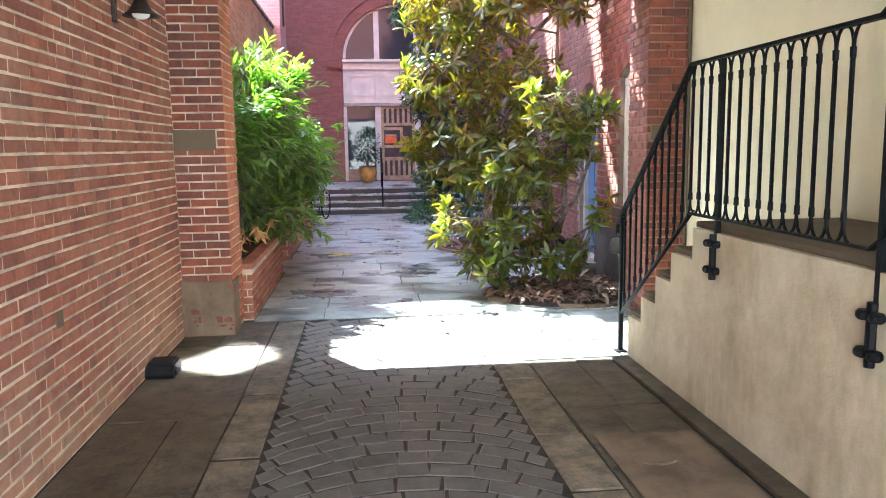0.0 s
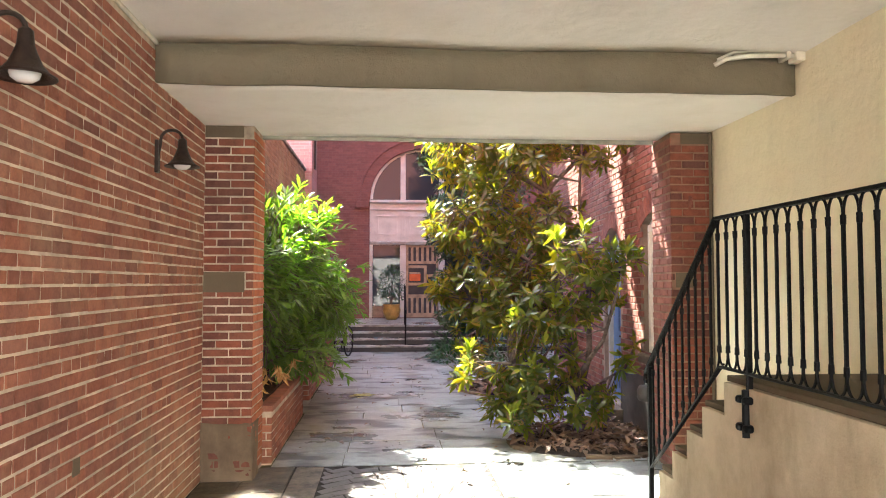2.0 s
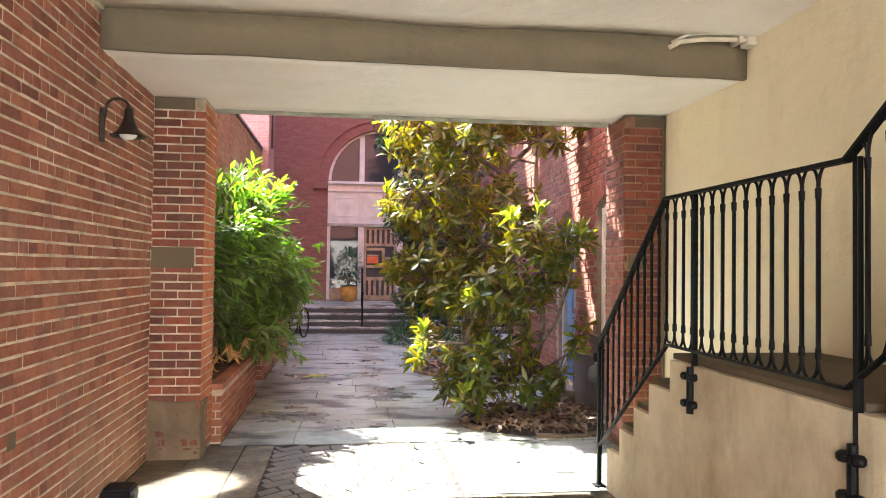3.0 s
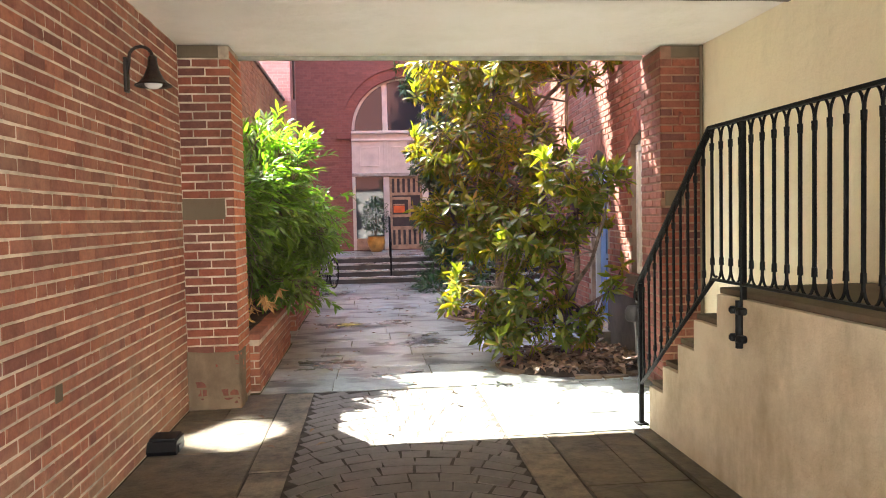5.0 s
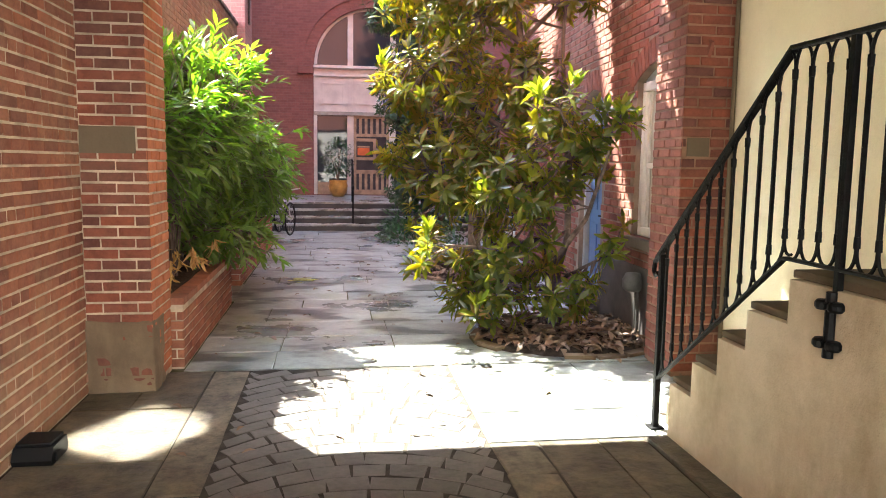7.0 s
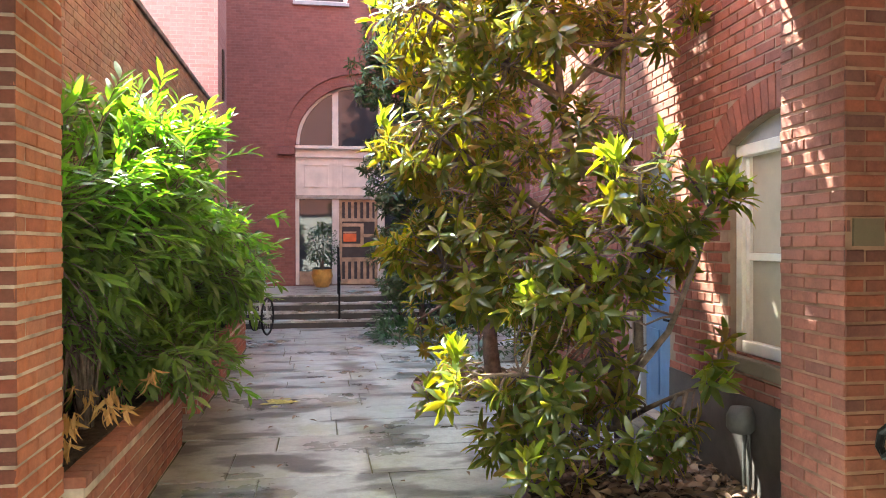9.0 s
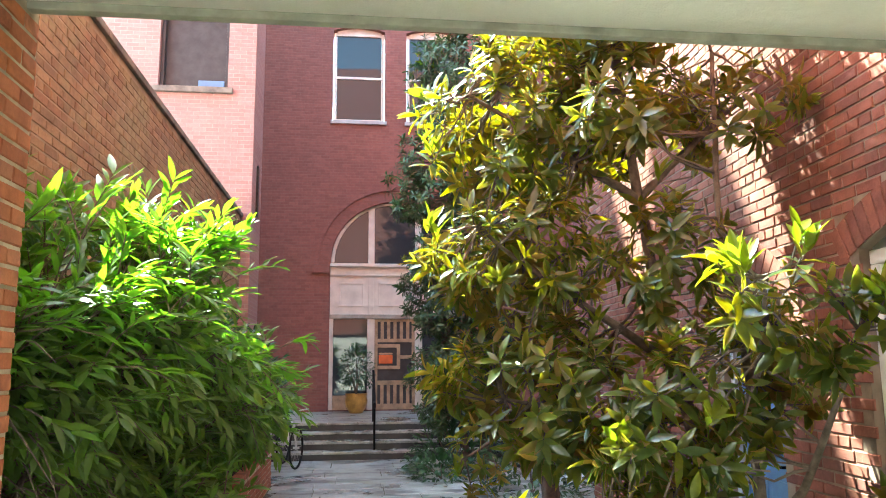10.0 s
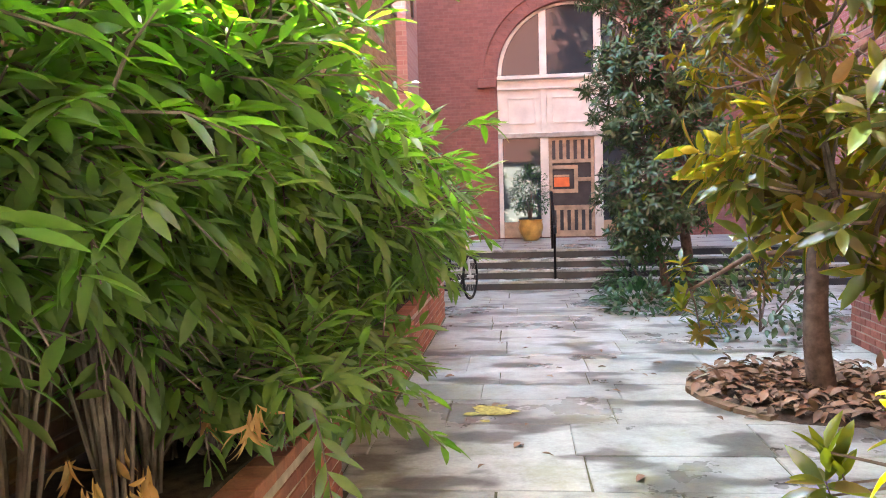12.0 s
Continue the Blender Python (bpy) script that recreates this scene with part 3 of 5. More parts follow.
part("arch_pane", prism([(ARCH_X + (ARCH_R - 0.06) * math.cos(math.pi * k / 30), ARCH_SPRING + 0.05 + (ARCH_R - 0.06) * math.sin(math.pi * k / 30)) for k in range(31)], 1, FY + 0.045, FY + 0.055), glass_dark, front, "dark reflecting glass")
for x0, x1 in ((AX0 + 0.1, 0.21), (1.51, AX1 - 0.1)):
    part("side_pane", box(x0, x1, FY + 0.03, FY + 0.04, LANDING + 0.35, HEAD - 0.07), glass_dark, front, "reflecting side window")
    part("stall_riser", box(x0, x1, FY, FY + 0.05, LANDING + 0.02, LANDING + 0.35, 0.006), tan_wood, front)
# flat board whose dark colour stands in for the unlit room
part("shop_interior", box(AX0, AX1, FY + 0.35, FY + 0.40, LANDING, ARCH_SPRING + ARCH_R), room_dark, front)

# screen door with its geometric infill
door = structure(thing("door_1", (ARCH_X, FY, LANDING), "tan wooden door with dark and orange geometric infill", "door"), "tan wooden door with dark and orange geometric infill", "door")
DX0, DX1, DZ0, DZ1 = 0.39, 1.33, LANDING + 0.02, HEAD - 0.075
part("backing", box(DX0 + 0.02, DX1 - 0.02, FY + 0.05, FY + 0.07, DZ0, DZ1), dark_panel, door)


def door_bar(name, x0, x1, z0, z1, mat, d=0.03):
    part(name, box(x0, x1, FY + 0.049 - d, FY + 0.049, z0, z1, 0.004), mat, door)


door_bar("stile", DX0, DX0 + 0.07, DZ0, DZ1, tan_wood, 0.04)
door_bar("stile", DX1 - 0.07, DX1, DZ0, DZ1, tan_wood, 0.04)
door_bar("rail", DX0 + 0.072, DX1 - 0.072, DZ0, DZ0 + 0.13, tan_wood, 0.036)
door_bar("rail", DX0 + 0.072, DX1 - 0.072, DZ0 + 0.56, DZ0 + 0.66, tan_wood, 0.036)
door_bar("rail", DX0 + 0.072, DX1 - 0.072, DZ1 - 0.54, DZ1 - 0.46, tan_wood, 0.036)
door_bar("rail", DX0 + 0.072, DX1 - 0.072, DZ1 - 0.06, DZ1, tan_wood, 0.036)
for k in range(5):
    x = DX0 + 0.14 + k * 0.15
    door_bar("slat", x, x + 0.075, DZ0 + 0.132, DZ0 + 0.558, tan_wood)
    door_bar("slat", x, x + 0.075, DZ1 - 0.458, DZ1 - 0.062, tan_wood)
door_bar("orange_panel", DX0 + 0.10, DX0 + 0.42, DZ0 + 1.05, DZ0 + 1.25, orange_paint)
door_bar("fret", DX0 + 0.072, DX0 + 0.60, DZ0 + 0.92, DZ0 + 1.0, tan_wood)
door_bar("fret", DX0 + 0.072, DX0 + 0.60, DZ0 + 1.42, DZ0 + 1.50, tan_wood)
door_bar("fret", DX0 + 0.52, DX0 + 0.60, DZ0 + 1.002, DZ0 + 1.418, tan_wood)
door_bar("fret", DX0 + 0.603, DX1 - 0.072, DZ0 + 1.16, DZ0 + 1.24, tan_wood)
door_bar("fret", DX0 + 0.10, DX0 + 0.42, DZ0 + 1.26, DZ0 + 1.30, tan_wood)


def sash_window(name, x0, x1, z0, z1, y, rise, label, mat):
    """A double-hung window facing south in a wall along x."""
    w = structure(thing(name, ((x0 + x1) / 2, y, z0), label, "window"), label, "window")
    bm = bmesh.new()
    for a, b, c, d in ((x0, x0 + 0.07, z0, z1), (x1 - 0.07, x1, z0, z1), (x0 + 0.071, x1 - 0.071, z0, z0 + 0.08), (x0 + 0.071, x1 - 0.071, z1 - 0.07, z1 + rise)):
        add_box(bm, a, b, y, y + 0.1, c, d, 0.006)
    part("window_frame", bm, mat, w)
    mid = (z0 + z1) / 2
    part("meeting_rail", box(x0 + 0.071, x1 - 0.071, y + 0.02, y + 0.07, mid - 0.03, mid + 0.03, 0.005), mat, w)
    part("pane", box(x0 + 0.071, x1 - 0.071, y + 0.055, y + 0.063, z0 + 0.081, mid - 0.031), glass_dark, w)
    part("pane", box(x0 + 0.071, x1 - 0.071, y + 0.045, y + 0.053, mid + 0.031, z1 - 0.071), glass_dark, w)
    part("window_sill", box(x0 - 0.06, x1 + 0.06, y - 0.2, y + 0.1, z0 - 0.09, z0 - 0.002, 0.01), paint_grey, w)
    return w


for i, (x0, x1, z0, z1, rise) in enumerate(UPPER):
    sash_window("window_%d" % (2 + i), x0 + 0.02, x1 - 0.02, z0 + 0.01, z1, BACK_Y + 0.14, rise, "white painted sash window reflecting the house opposite", paint_white)

# pink house on the west
# unseen top raised until its shadow ends at the floor's sun patch
wall_pink = structure(part("wall_pink", wall_with_holes(-9, -1.79, -0.05, 15.65, 16.0, 17.2, [(-3.36, -2.24, 6.17, 7.75, 0.0)]), pink_brick), "pink weathered brick wall of a tall house")
structure(part("wall_pink_rear", box(-9, -3.6, 17.204, 21.2, -0.05, 14.8), pink_brick_side), "pink brick house behind the garden wall")
wp = structure(thing("window_4", (-2.8, 16.1, 6.17), "open dark window with a blue object on its sill", "window"), "open dark window with a blue object on its sill", "window")
part("window_sill", box(-3.45, -2.15, 15.93, 16.2, 6.07, 6.168, 0.01), coping_dark, wp)
part("screen", box(-3.34, -2.26, 16.22, 16.24, 6.175, 7.745), dark_panel, wp)
part("window_frame", box(-3.355, -3.30, 16.10, 16.20, 6.175, 7.745, 0.006), dark_panel, wp)
part("window_frame", box(-2.30, -2.245, 16.10, 16.20, 6.175, 7.745, 0.006), dark_panel, wp)
tagged(part("blue_box", box(-2.72, -2.30, 16.02, 16.15, 6.169, 6.30, 0.012), paint_blue), "blue box on the sill of a dark window", "box")

tagged(part("upright_plate", box(-1.795, -1.755, 16.50, 16.66, 4.10, 5.0, 0.03), iron_brown), "dark upright plate on the pink brick wall", "wall anchor")

# east house of the court
def wall_y_with_holes(y0, y1, z0, z1, x0, x1, holes):
    """The same along y."""
    bm = wall_with_holes(y0, y1, z0, z1, x0, x1, holes)
    for v in bm.verts:
        v.co.x, v.co.y = v.co.y, v.co.x
    bmesh.ops.recalc_face_normals(bm, faces=bm.faces)
    return bm


EAST_HOLES = [(6.05, 7.25, 0.86, 2.17, 0.13), (8.14, 8.92, 0.16, 2.02, 0.20)]
wall_court_east = structure(part("wall_court_east", wall_y_with_holes(5.95, 12.6, -0.05, 12.0, COURT_EAST + 0.005, COURT_EAST + 0.4, EAST_HOLES + [(10.3, 11.45, 8.95, 10.75, 0.0)]), mortar_dark), "lilac and red brick wall with an arched door and window")
structure(part("wall_court_end", box(COURT_EAST + 0.41, 8, 12.2, 12.6, -0.05, 9.0), back_brick), "red brick end of the east house")
structure(part("wall_court_far", box(5.2, 5.6, 12.6, BACK_Y, -0.05, 12), upper_brick), "brick wall on the far side of the court")
part("black_dado", rough_block(COURT_EAST - 0.012, COURT_EAST + 0.02, 6.42, 8.12, -0.02, 0.62, 0.004, 9, 5), tarp_black, wall_court_east, "black coated foot of the wall")

# blue door in the east wall
bd = structure(thing("door_2", (COURT_EAST + 0.15, 8.53, 0.16), "blue painted door in a pale frame under an arch", "door"), "blue painted door in a pale frame under an arch", "door")
part("leaf", box(COURT_EAST + 0.10, COURT_EAST + 0.145, 8.21, 8.85, 0.18, 1.86, 0.004), paint_blue, bd)
for y0, y1, z0, z1 in ((8.29, 8.50, 0.32, 0.85), (8.56, 8.77, 0.32, 0.85), (8.29, 8.50, 1.0, 1.72), (8.56, 8.77, 1.0, 1.72)):
    part("panel", box(COURT_EAST + 0.088, COURT_EAST + 0.099, y0, y1, z0, z1, 0.005), paint_blue, bd)
for y0, y1 in ((8.145, 8.205), (8.855, 8.915)):
    part("jamb", box(COURT_EAST + 0.05, COURT_EAST + 0.16, y0, y1, 0.16, 2.02, 0.006), paint_grey, bd)
part("transom", box(COURT_EAST + 0.05, COURT_EAST + 0.16, 8.206, 8.854, 1.864, 1.93, 0.006), paint_grey, bd)
part("fanlight", box(COURT_EAST + 0.11, COURT_EAST + 0.13, 8.206, 8.854, 1.932, 2.20), paint_grey, bd)
part("handle", tube([(COURT_EAST + 0.10, 8.27, 0.95), (COURT_EAST + 0.05, 8.27, 0.95), (COURT_EAST + 0.045, 8.35, 0.95)], 0.01, 8), iron, bd)
door_step = structure(part("door_step", box(COURT_EAST - 0.22, COURT_EAST + 0.16, 8.02, 9.04, -0.02, 0.156, 0.012), flag_passage), "worn stone step under the blue door", "step")

# sash window in the east wall
ew = structure(thing("window_5", (COURT_EAST + 0.15, 6.88, 0.86), "pale sash window with a drawn blind under a brick arch", "window"), "pale sash window with a drawn blind under a brick arch", "window")
X = COURT_EAST + 0.055
for y0, y1, z0, z1 in ((6.055, 6.125, 0.865, 2.085), (7.175, 7.245, 0.865, 2.085), (6.127, 7.173, 0.865, 0.94), (6.055, 7.245, 2.088, 2.16)):
    part("window_frame", box(X, X + 0.1, y0, y1, z0, z1, 0.006), paint_white, ew)
part("head_board", box(X + 0.02, X + 0.1, 6.055, 7.245, 2.162, 2.31, 0.004), paint_grey, ew)
for y in (7.125, 6.13):
    part("sash_stile", box(X + 0.025, X + 0.07, y, y + 0.045, 0.943, 2.083, 0.004), paint_white, ew)
part("meeting_rail", box(X + 0.02, X + 0.07, 6.177, 7.123, 1.44, 1.485, 0.005), paint_white, ew)
part("pane", box(X + 0.055, X + 0.062, 6.177, 7.123, 0.942, 1.438), glass_dark, ew)
part("blind", box(X + 0.045, X + 0.053, 6.177, 7.123, 1.487, 2.083), blind_pale, ew, "drawn pale blind")
part("blind", box(X + 0.047, X + 0.053, 6.25, 7.123, 0.942, 1.438), blind_pale, ew, "drawn pale blind")
part("window_sill", box(COURT_EAST - 0.05, X + 0.1, 6.42, 7.30, 0.77, 0.86, 0.012), stone_grey, ew)

# unseen upper window of the east house, added around the reflected-sun lamp
uw = structure(thing("window_6", (COURT_EAST + 0.15, 10.87, 8.95), "unseen white sash window added high in the east house", "window"), "unseen white sash window added high in the east house", "window")
for y0, y1, z0, z1 in ((10.305, 10.375, 8.955, 10.745), (11.375, 11.445, 8.955, 10.745), (10.377, 11.373, 8.955, 9.03), (10.377, 11.373, 10.67, 10.745), (10.377, 11.373, 9.82, 9.88)):
    part("window_frame", box(X, X + 0.08, y0, y1, z0, z1, 0.006), paint_white, uw)
part("pane", box(X + 0.05, X + 0.058, 10.377, 11.373, 9.032, 9.818), glass_dark, uw)
part("pane", box(X + 0.05, X + 0.058, 10.377, 11.373, 9.882, 10.668), glass_dark, uw)

# ---- stairs in the passage ----
STAIR_X = 1.655
NOSES = [(3.74, 1.03), (4.03, 0.85), (4.26, 0.67), (4.50, 0.49), (4.735, 0.31)]
outline = [(-1.0, -0.02), (4.735, -0.02)]
for i in range(len(NOSES) - 1, -1, -1):
    y, z = NOSES[i]
    outline.append((y, z))
    outline.append((NOSES[i - 1][0] if i else -1.0, z))
stairs = structure(part("stairs", prism(outline, 0, STAIR_X, EAST), stucco_stair), "stuccoed flight of stairs up to a landing", "stairs")
for i, (y, z) in enumerate(NOSES):
    y1 = NOSES[i - 1][0] if i else 2.2
    part("tread", box(STAIR_X + 0.03, EAST - 0.003, y1 + 0.003, y + 0.03, z + 0.001, z + 0.035, 0.008), stone_grey, stairs, "grey stone tread")
part("tread", box(STAIR_X + 0.10, EAST - 0.003, 4.742, 4.98, -0.01, 0.14, 0.012), stone_grey, stairs, "lowest stone step")
for k in range(8):
    y = 2.1 - k * 0.25
    part("tread", box(STAIR_X + 0.03, EAST - 0.003, y - 0.25, y, 1.031, 1.031 + 0.18 * (k + 1), 0.008), stone_grey, stairs, "grey stone tread")
structure(part("trim_drain", box(STAIR_X - 0.12, STAIR_X - 0.004, -2.4, 4.72, 0.001, 0.028, 0.006), flag_passage), "stone gutter strip along the foot of the stair wall", "trim")

# ---- iron railing of the stairs ----
RX = 1.665
railing = thing("stair_railing", (RX, 4.9, 0), "black wrought-iron railing with looped balusters along the stairs", "railing")
TOP = [(4.975, 0.955), (3.825, 1.93), (2.28, 1.93), (1.0, 2.85)]
BOT = [(4.93, 0.27), (3.80, 1.105), (2.28, 1.105), (1.0, 2.02)]


def flat_bar(path, half, thick):
    """A flat bar in the plane x = RX that follows (y, z) points, with its kinks mitred."""
    pts = [Vector((RX, y, z)) for y, z in path]
    bm = bmesh.new()
    rings = []
    for i, p in enumerate(pts):
        a = (p - pts[i - 1]).normalized() if i else (pts[1] - p).normalized()
        b = (pts[i + 1] - p).normalized() if i + 1 < len(pts) else a
        n = Vector((0, -(a + b).z, (a + b).y)).normalized() * (1 / max(0.5, math.cos(a.angle(b) / 2)))
        rings.append([bm.verts.new(p + Vector((sx * half, 0, 0)) + n * sz * thick) for sx, sz in ((-1, -1), (1, -1), (1, 1), (-1, 1))])
    for a, b in zip(rings, rings[1:]):
        for k in range(4):
            bm.faces.new((a[k], a[(k + 1) % 4], b[(k + 1) % 4], b[k]))
    bm.faces.new(rings[0])
    bm.faces.new(rings[-1])
    bmesh.ops.recalc_face_normals(bm, faces=bm.faces)
    bmesh.ops.bevel(bm, geom=bm.edges[:], offset=0.003, segments=1, affect="EDGES")
    return bm


def on(path, y):
    for (ya, za), (yb, zb) in zip(path, path[1:]):
        if yb <= y <= ya:
            return za + (zb - za) * (ya - y) / (ya - yb)
    return path[0][1] if y > path[0][0] else path[-1][1]


part("top_rail", flat_bar(TOP, 0.02, 0.009), iron, railing)
part("bottom_rail", flat_bar(BOT, 0.014, 0.007), iron, railing)
part("handrail_end", tube([(RX, 4.965, 0.965), (RX, 5.01, 0.93), (RX, 5.02, 0.88), (RX, 4.995, 0.855), (RX, 4.97, 0.87)], 0.014, 8), iron, railing)


def baluster(y):
    zb, zt = on(BOT, y), on(TOP, y)
    slope_t = (on(TOP, y - 0.026) - on(TOP, y + 0.026)) / 2
    slope_b = (on(BOT, y - 0.026) - on(BOT, y + 0.026)) / 2
    bm = bmesh.new()
    add_box(bm, RX - 0.0068, RX + 0.0068, y - 0.0068, y + 0.0068, zb + 0.085, zt - 0.085)
    for base, sgn, sl in ((zt, -1, slope_t), (zb, 1, slope_b)):
        for side in (-1, 1):
            pts = []
            for k in range(6):
                f = k / 5
                dy = side * 0.0525 * (1 - math.cos(f * math.pi / 2))
                dz = sgn * 0.085 * (1 - math.sin(f * math.pi / 2))
                pts.append((RX, y + dy, base + dz - sl * dy / 0.026))
            add_tube(bm, pts, [0.008, 0.0075, 0.007, 0.0065, 0.0065, 0.0065], 5)
        add_tube(bm, [(RX, y, base + sgn * 0.125), (RX, y, base + sgn * 0.085)], [0.012, 0.013], 6)
    return bm


ys = [4.86 - 0.105 * k for k in range(24)]
for y in ys + [2.17 - 0.105 * k for k in range(9)]:
    part("baluster", baluster(y), iron, railing)
part("post", box(RX - 0.016, RX + 0.016, 4.90, 4.932, 0.0, 0.985, 0.003), iron, railing)
part("post_foot", box(RX - 0.04, RX + 0.04, 4.875, 4.957, 0.0, 0.012, 0.003), iron, railing)
for y, z0, z1 in ((3.47, 0.785, 1.93), (2.22, 0.68, 1.935)):
    p = part("post", box(RX - 0.013, RX + 0.013, y - 0.013, y + 0.013, z0, z1, 0.003), iron, railing)
    for z in (z0 + 0.05, z0 + 0.19):
        part("bracket", tube([(STAIR_X - 0.001, y, z), (STAIR_X - 0.05, y, z)], 0.014, 8), iron, p)
        part("bolt", lathe([(0.0, 0.02), (0.022, 0.018), (0.03, 0.008), (0.03, -0.008), (0.022, -0.018), (0.0, -0.02)], (STAIR_X - 0.018, y - 0.035, z), 12), iron, p)
        part("bolt", lathe([(0.0, 0.02), (0.022, 0.018), (0.03, 0.008), (0.03, -0.008), (0.022, -0.018), (0.0, -0.02)], (STAIR_X - 0.018, y + 0.035, z), 12), iron, p)
    part("pin", tube([(STAIR_X - 0.012, y, z0), (STAIR_X - 0.012, y, z0 + 0.24)], 0.02, 8), iron, p)

# ---- wall lamps ----


def gooseneck_lamp(y, z):
    lamp = thing("wall_lamp", (WEST, y, z), "dark bronze gooseneck lamp with bell shade on a brick wall", "lamp", "gooseneck lamps on the brick wall")
    part("back_plate", box(WEST, WEST + 0.022, y - 0.03, y + 0.03, z - 0.19, z + 0.02, 0.008), iron_brown, lamp)
    pts = [(WEST + 0.015, y, z - 0.08), (WEST + 0.028, y, z - 0.01)]
    for k in range(9):
        a = math.pi * (1 - k / 8)
        pts.append((WEST + 0.098 + 0.068 * math.cos(a), y, z + 0.025 + 0.060 * math.sin(a)))
    pts.append((WEST + 0.166, y, z + 0.0))
    part("arm", tube(pts, 0.010, 8), iron_brown, lamp, "", True)
    c = (WEST + 0.166, y, z)
    shade = part("shade", lathe([(0.016, 0.03), (0.026, 0.02), (0.030, -0.03), (0.040, -0.06), (0.060, -0.105), (0.085, -0.133), (0.108, -0.146), (0.108, -0.152), (0.082, -0.138), (0.052, -0.10), (0.026, -0.05)], c, 28), iron_brown, lamp, "dark bronze bell shade", True)
    part("bulb", lathe([(0.0, -0.170), (0.027, -0.167), (0.048, -0.152), (0.054, -0.135), (0.044, -0.11), (0.0, -0.10)], c, 20), bulb_glass, shade, "milky glass bulb", True)


gooseneck_lamp(4.60, 2.455)
gooseneck_lamp(2.52, 2.455)

# ---- small things in the passage ----
station = thing("bait_station", (-1.53, 4.80, 0), "black plastic bait station on the floor against the wall", "box")
part("body", prism([(4.72, 0.002), (4.92, 0.002), (4.935, 0.03), (4.92, 0.085), (4.74, 0.085), (4.705, 0.03)], 0, -1.632, -1.45), black_plastic, station)
part("lid", box(-1.625, -1.46, 4.745, 4.915, 0.086, 0.104, 0.008), black_plastic, station)
part("entry", box(-1.449, -1.438, 4.75, 4.80, 0.012, 0.055, 0.004), black_plastic, station)
conduit = thing("conduit", (2.4, 4.5, 3.0), "cream painted conduit along the grey beam", "pipe")
part("pipe", tube([(2.0, 4.548, 3.02), (2.06, 4.50, 3.05), (2.20, 4.47, 3.065), (2.40, 4.46, 3.07), (2.56, 4.46, 3.07)], 0.017, 10), pipe_white, conduit, "", True)
part("pipe", tube([(2.02, 4.548, 3.055), (2.12, 4.49, 3.10), (2.30, 4.45, 3.105), (2.56, 4.44, 3.105)], 0.013, 10), pipe_white, conduit, "", True)
part("clamp", box(2.44, 2.47, 4.43, 4.552, 3.045, 3.12, 0.004), pipe_white, conduit)
part("box", box(2.50, 2.562, 4.42, 4.53, 3.03, 3.12, 0.006), pipe_white, conduit)
ring = thing("wall_ring", (WEST, 2.15, 1.45), "tan round rim hanging on the brick wall", "wall ornament")
bm = bmesh.new()
add_tube(bm, [(WEST + 0.02, 2.12 + 0.17 * math.cos(a), 1.45 + 0.17 * math.sin(a)) for a in (2 * math.pi * k / 28 for k in range(29))], 0.012, 8)
part("rim", bm, tan_wood, ring, "", True)
part("plate", prism([(2.12 + 0.165 * math.cos(2 * math.pi * k / 28), 1.45 + 0.165 * math.sin(2 * math.pi * k / 28)) for k in range(28)], 0, WEST + 0.002, WEST + 0.015), stone_grey, ring)
tagged(part("vent_grille", box(WEST - 0.001, WEST + 0.006, 3.42, 3.50, 0.66, 0.74, 0.002), stone_grey), "small grey vent grille set in the brick wall", "vent")
hatch = thing("floor_hatch", (1.24, 2.6, 0), "dull brown cellar hatch set in the passage floor", "floor hatch")
part("plate", box(0.98, 1.50, 1.9, 3.35, 0.004, 0.016, 0.004), stone_brown, hatch)
# thin raised bar added for a pale curved scratch on the plate
part("pull", tube([(1.10 + 0.02 * k, 2.98 - 0.03 * math.sin(math.pi * k / 8), 0.018) for k in range(9)], 0.006, 6), kerb_mat, hatch, "pale curved scratch")
hb = thing("hose_bib", (COURT_EAST, 6.95, 0.45), "grey wall hydrant with two pipes on the black dado", "tap")
part("cover", lathe([(0.0, 0.0), (0.06, 0.0), (0.085, 0.03), (0.085, 0.10), (0.06, 0.15), (0.0, 0.16)], (COURT_EAST - 0.07, 6.95, 0.42), 14), hydrant_grey, hb, "", True)
for y in (6.92, 6.98):
    part("pipe", tube([(COURT_EAST - 0.035, y, 0.44), (COURT_EAST - 0.035, y, 0.0)], 0.011, 8), hydrant_grey, hb)

# ---- steps, landing and what stands there ----
for k in range(4):
    y = 17.0 + 0.30 * k
    s = structure(thing("steps", (0.6, y, 0.14 * k), "dark slate step with a thin pale nosing", "step"), "dark slate step with a thin pale nosing", "step")
    if k < 3:
        part("riser", box(-1.74, 5.19, y, y + 0.36, -0.03 if k == 0 else 0.14 * k - 0.03, 0.14 * k + 0.10), step_mat, s)
    else:
        part("riser", box(-1.74, 5.19, y, BACK_Y, 0.14 * k - 0.03, 0.14 * k + 0.10), step_mat, s)
    x = -1.74
    while x < 5.1:
        w = min(rng.uniform(0.9, 1.6), 5.19 - x)
        part("tread", box(x + 0.004, x + w - 0.004, y - 0.03, (y + 0.30) if k < 3 else BACK_Y - 0.003, 0.14 * k + 0.101, 0.14 * k + 0.14, 0.006), flag_blue, s)
        x += w


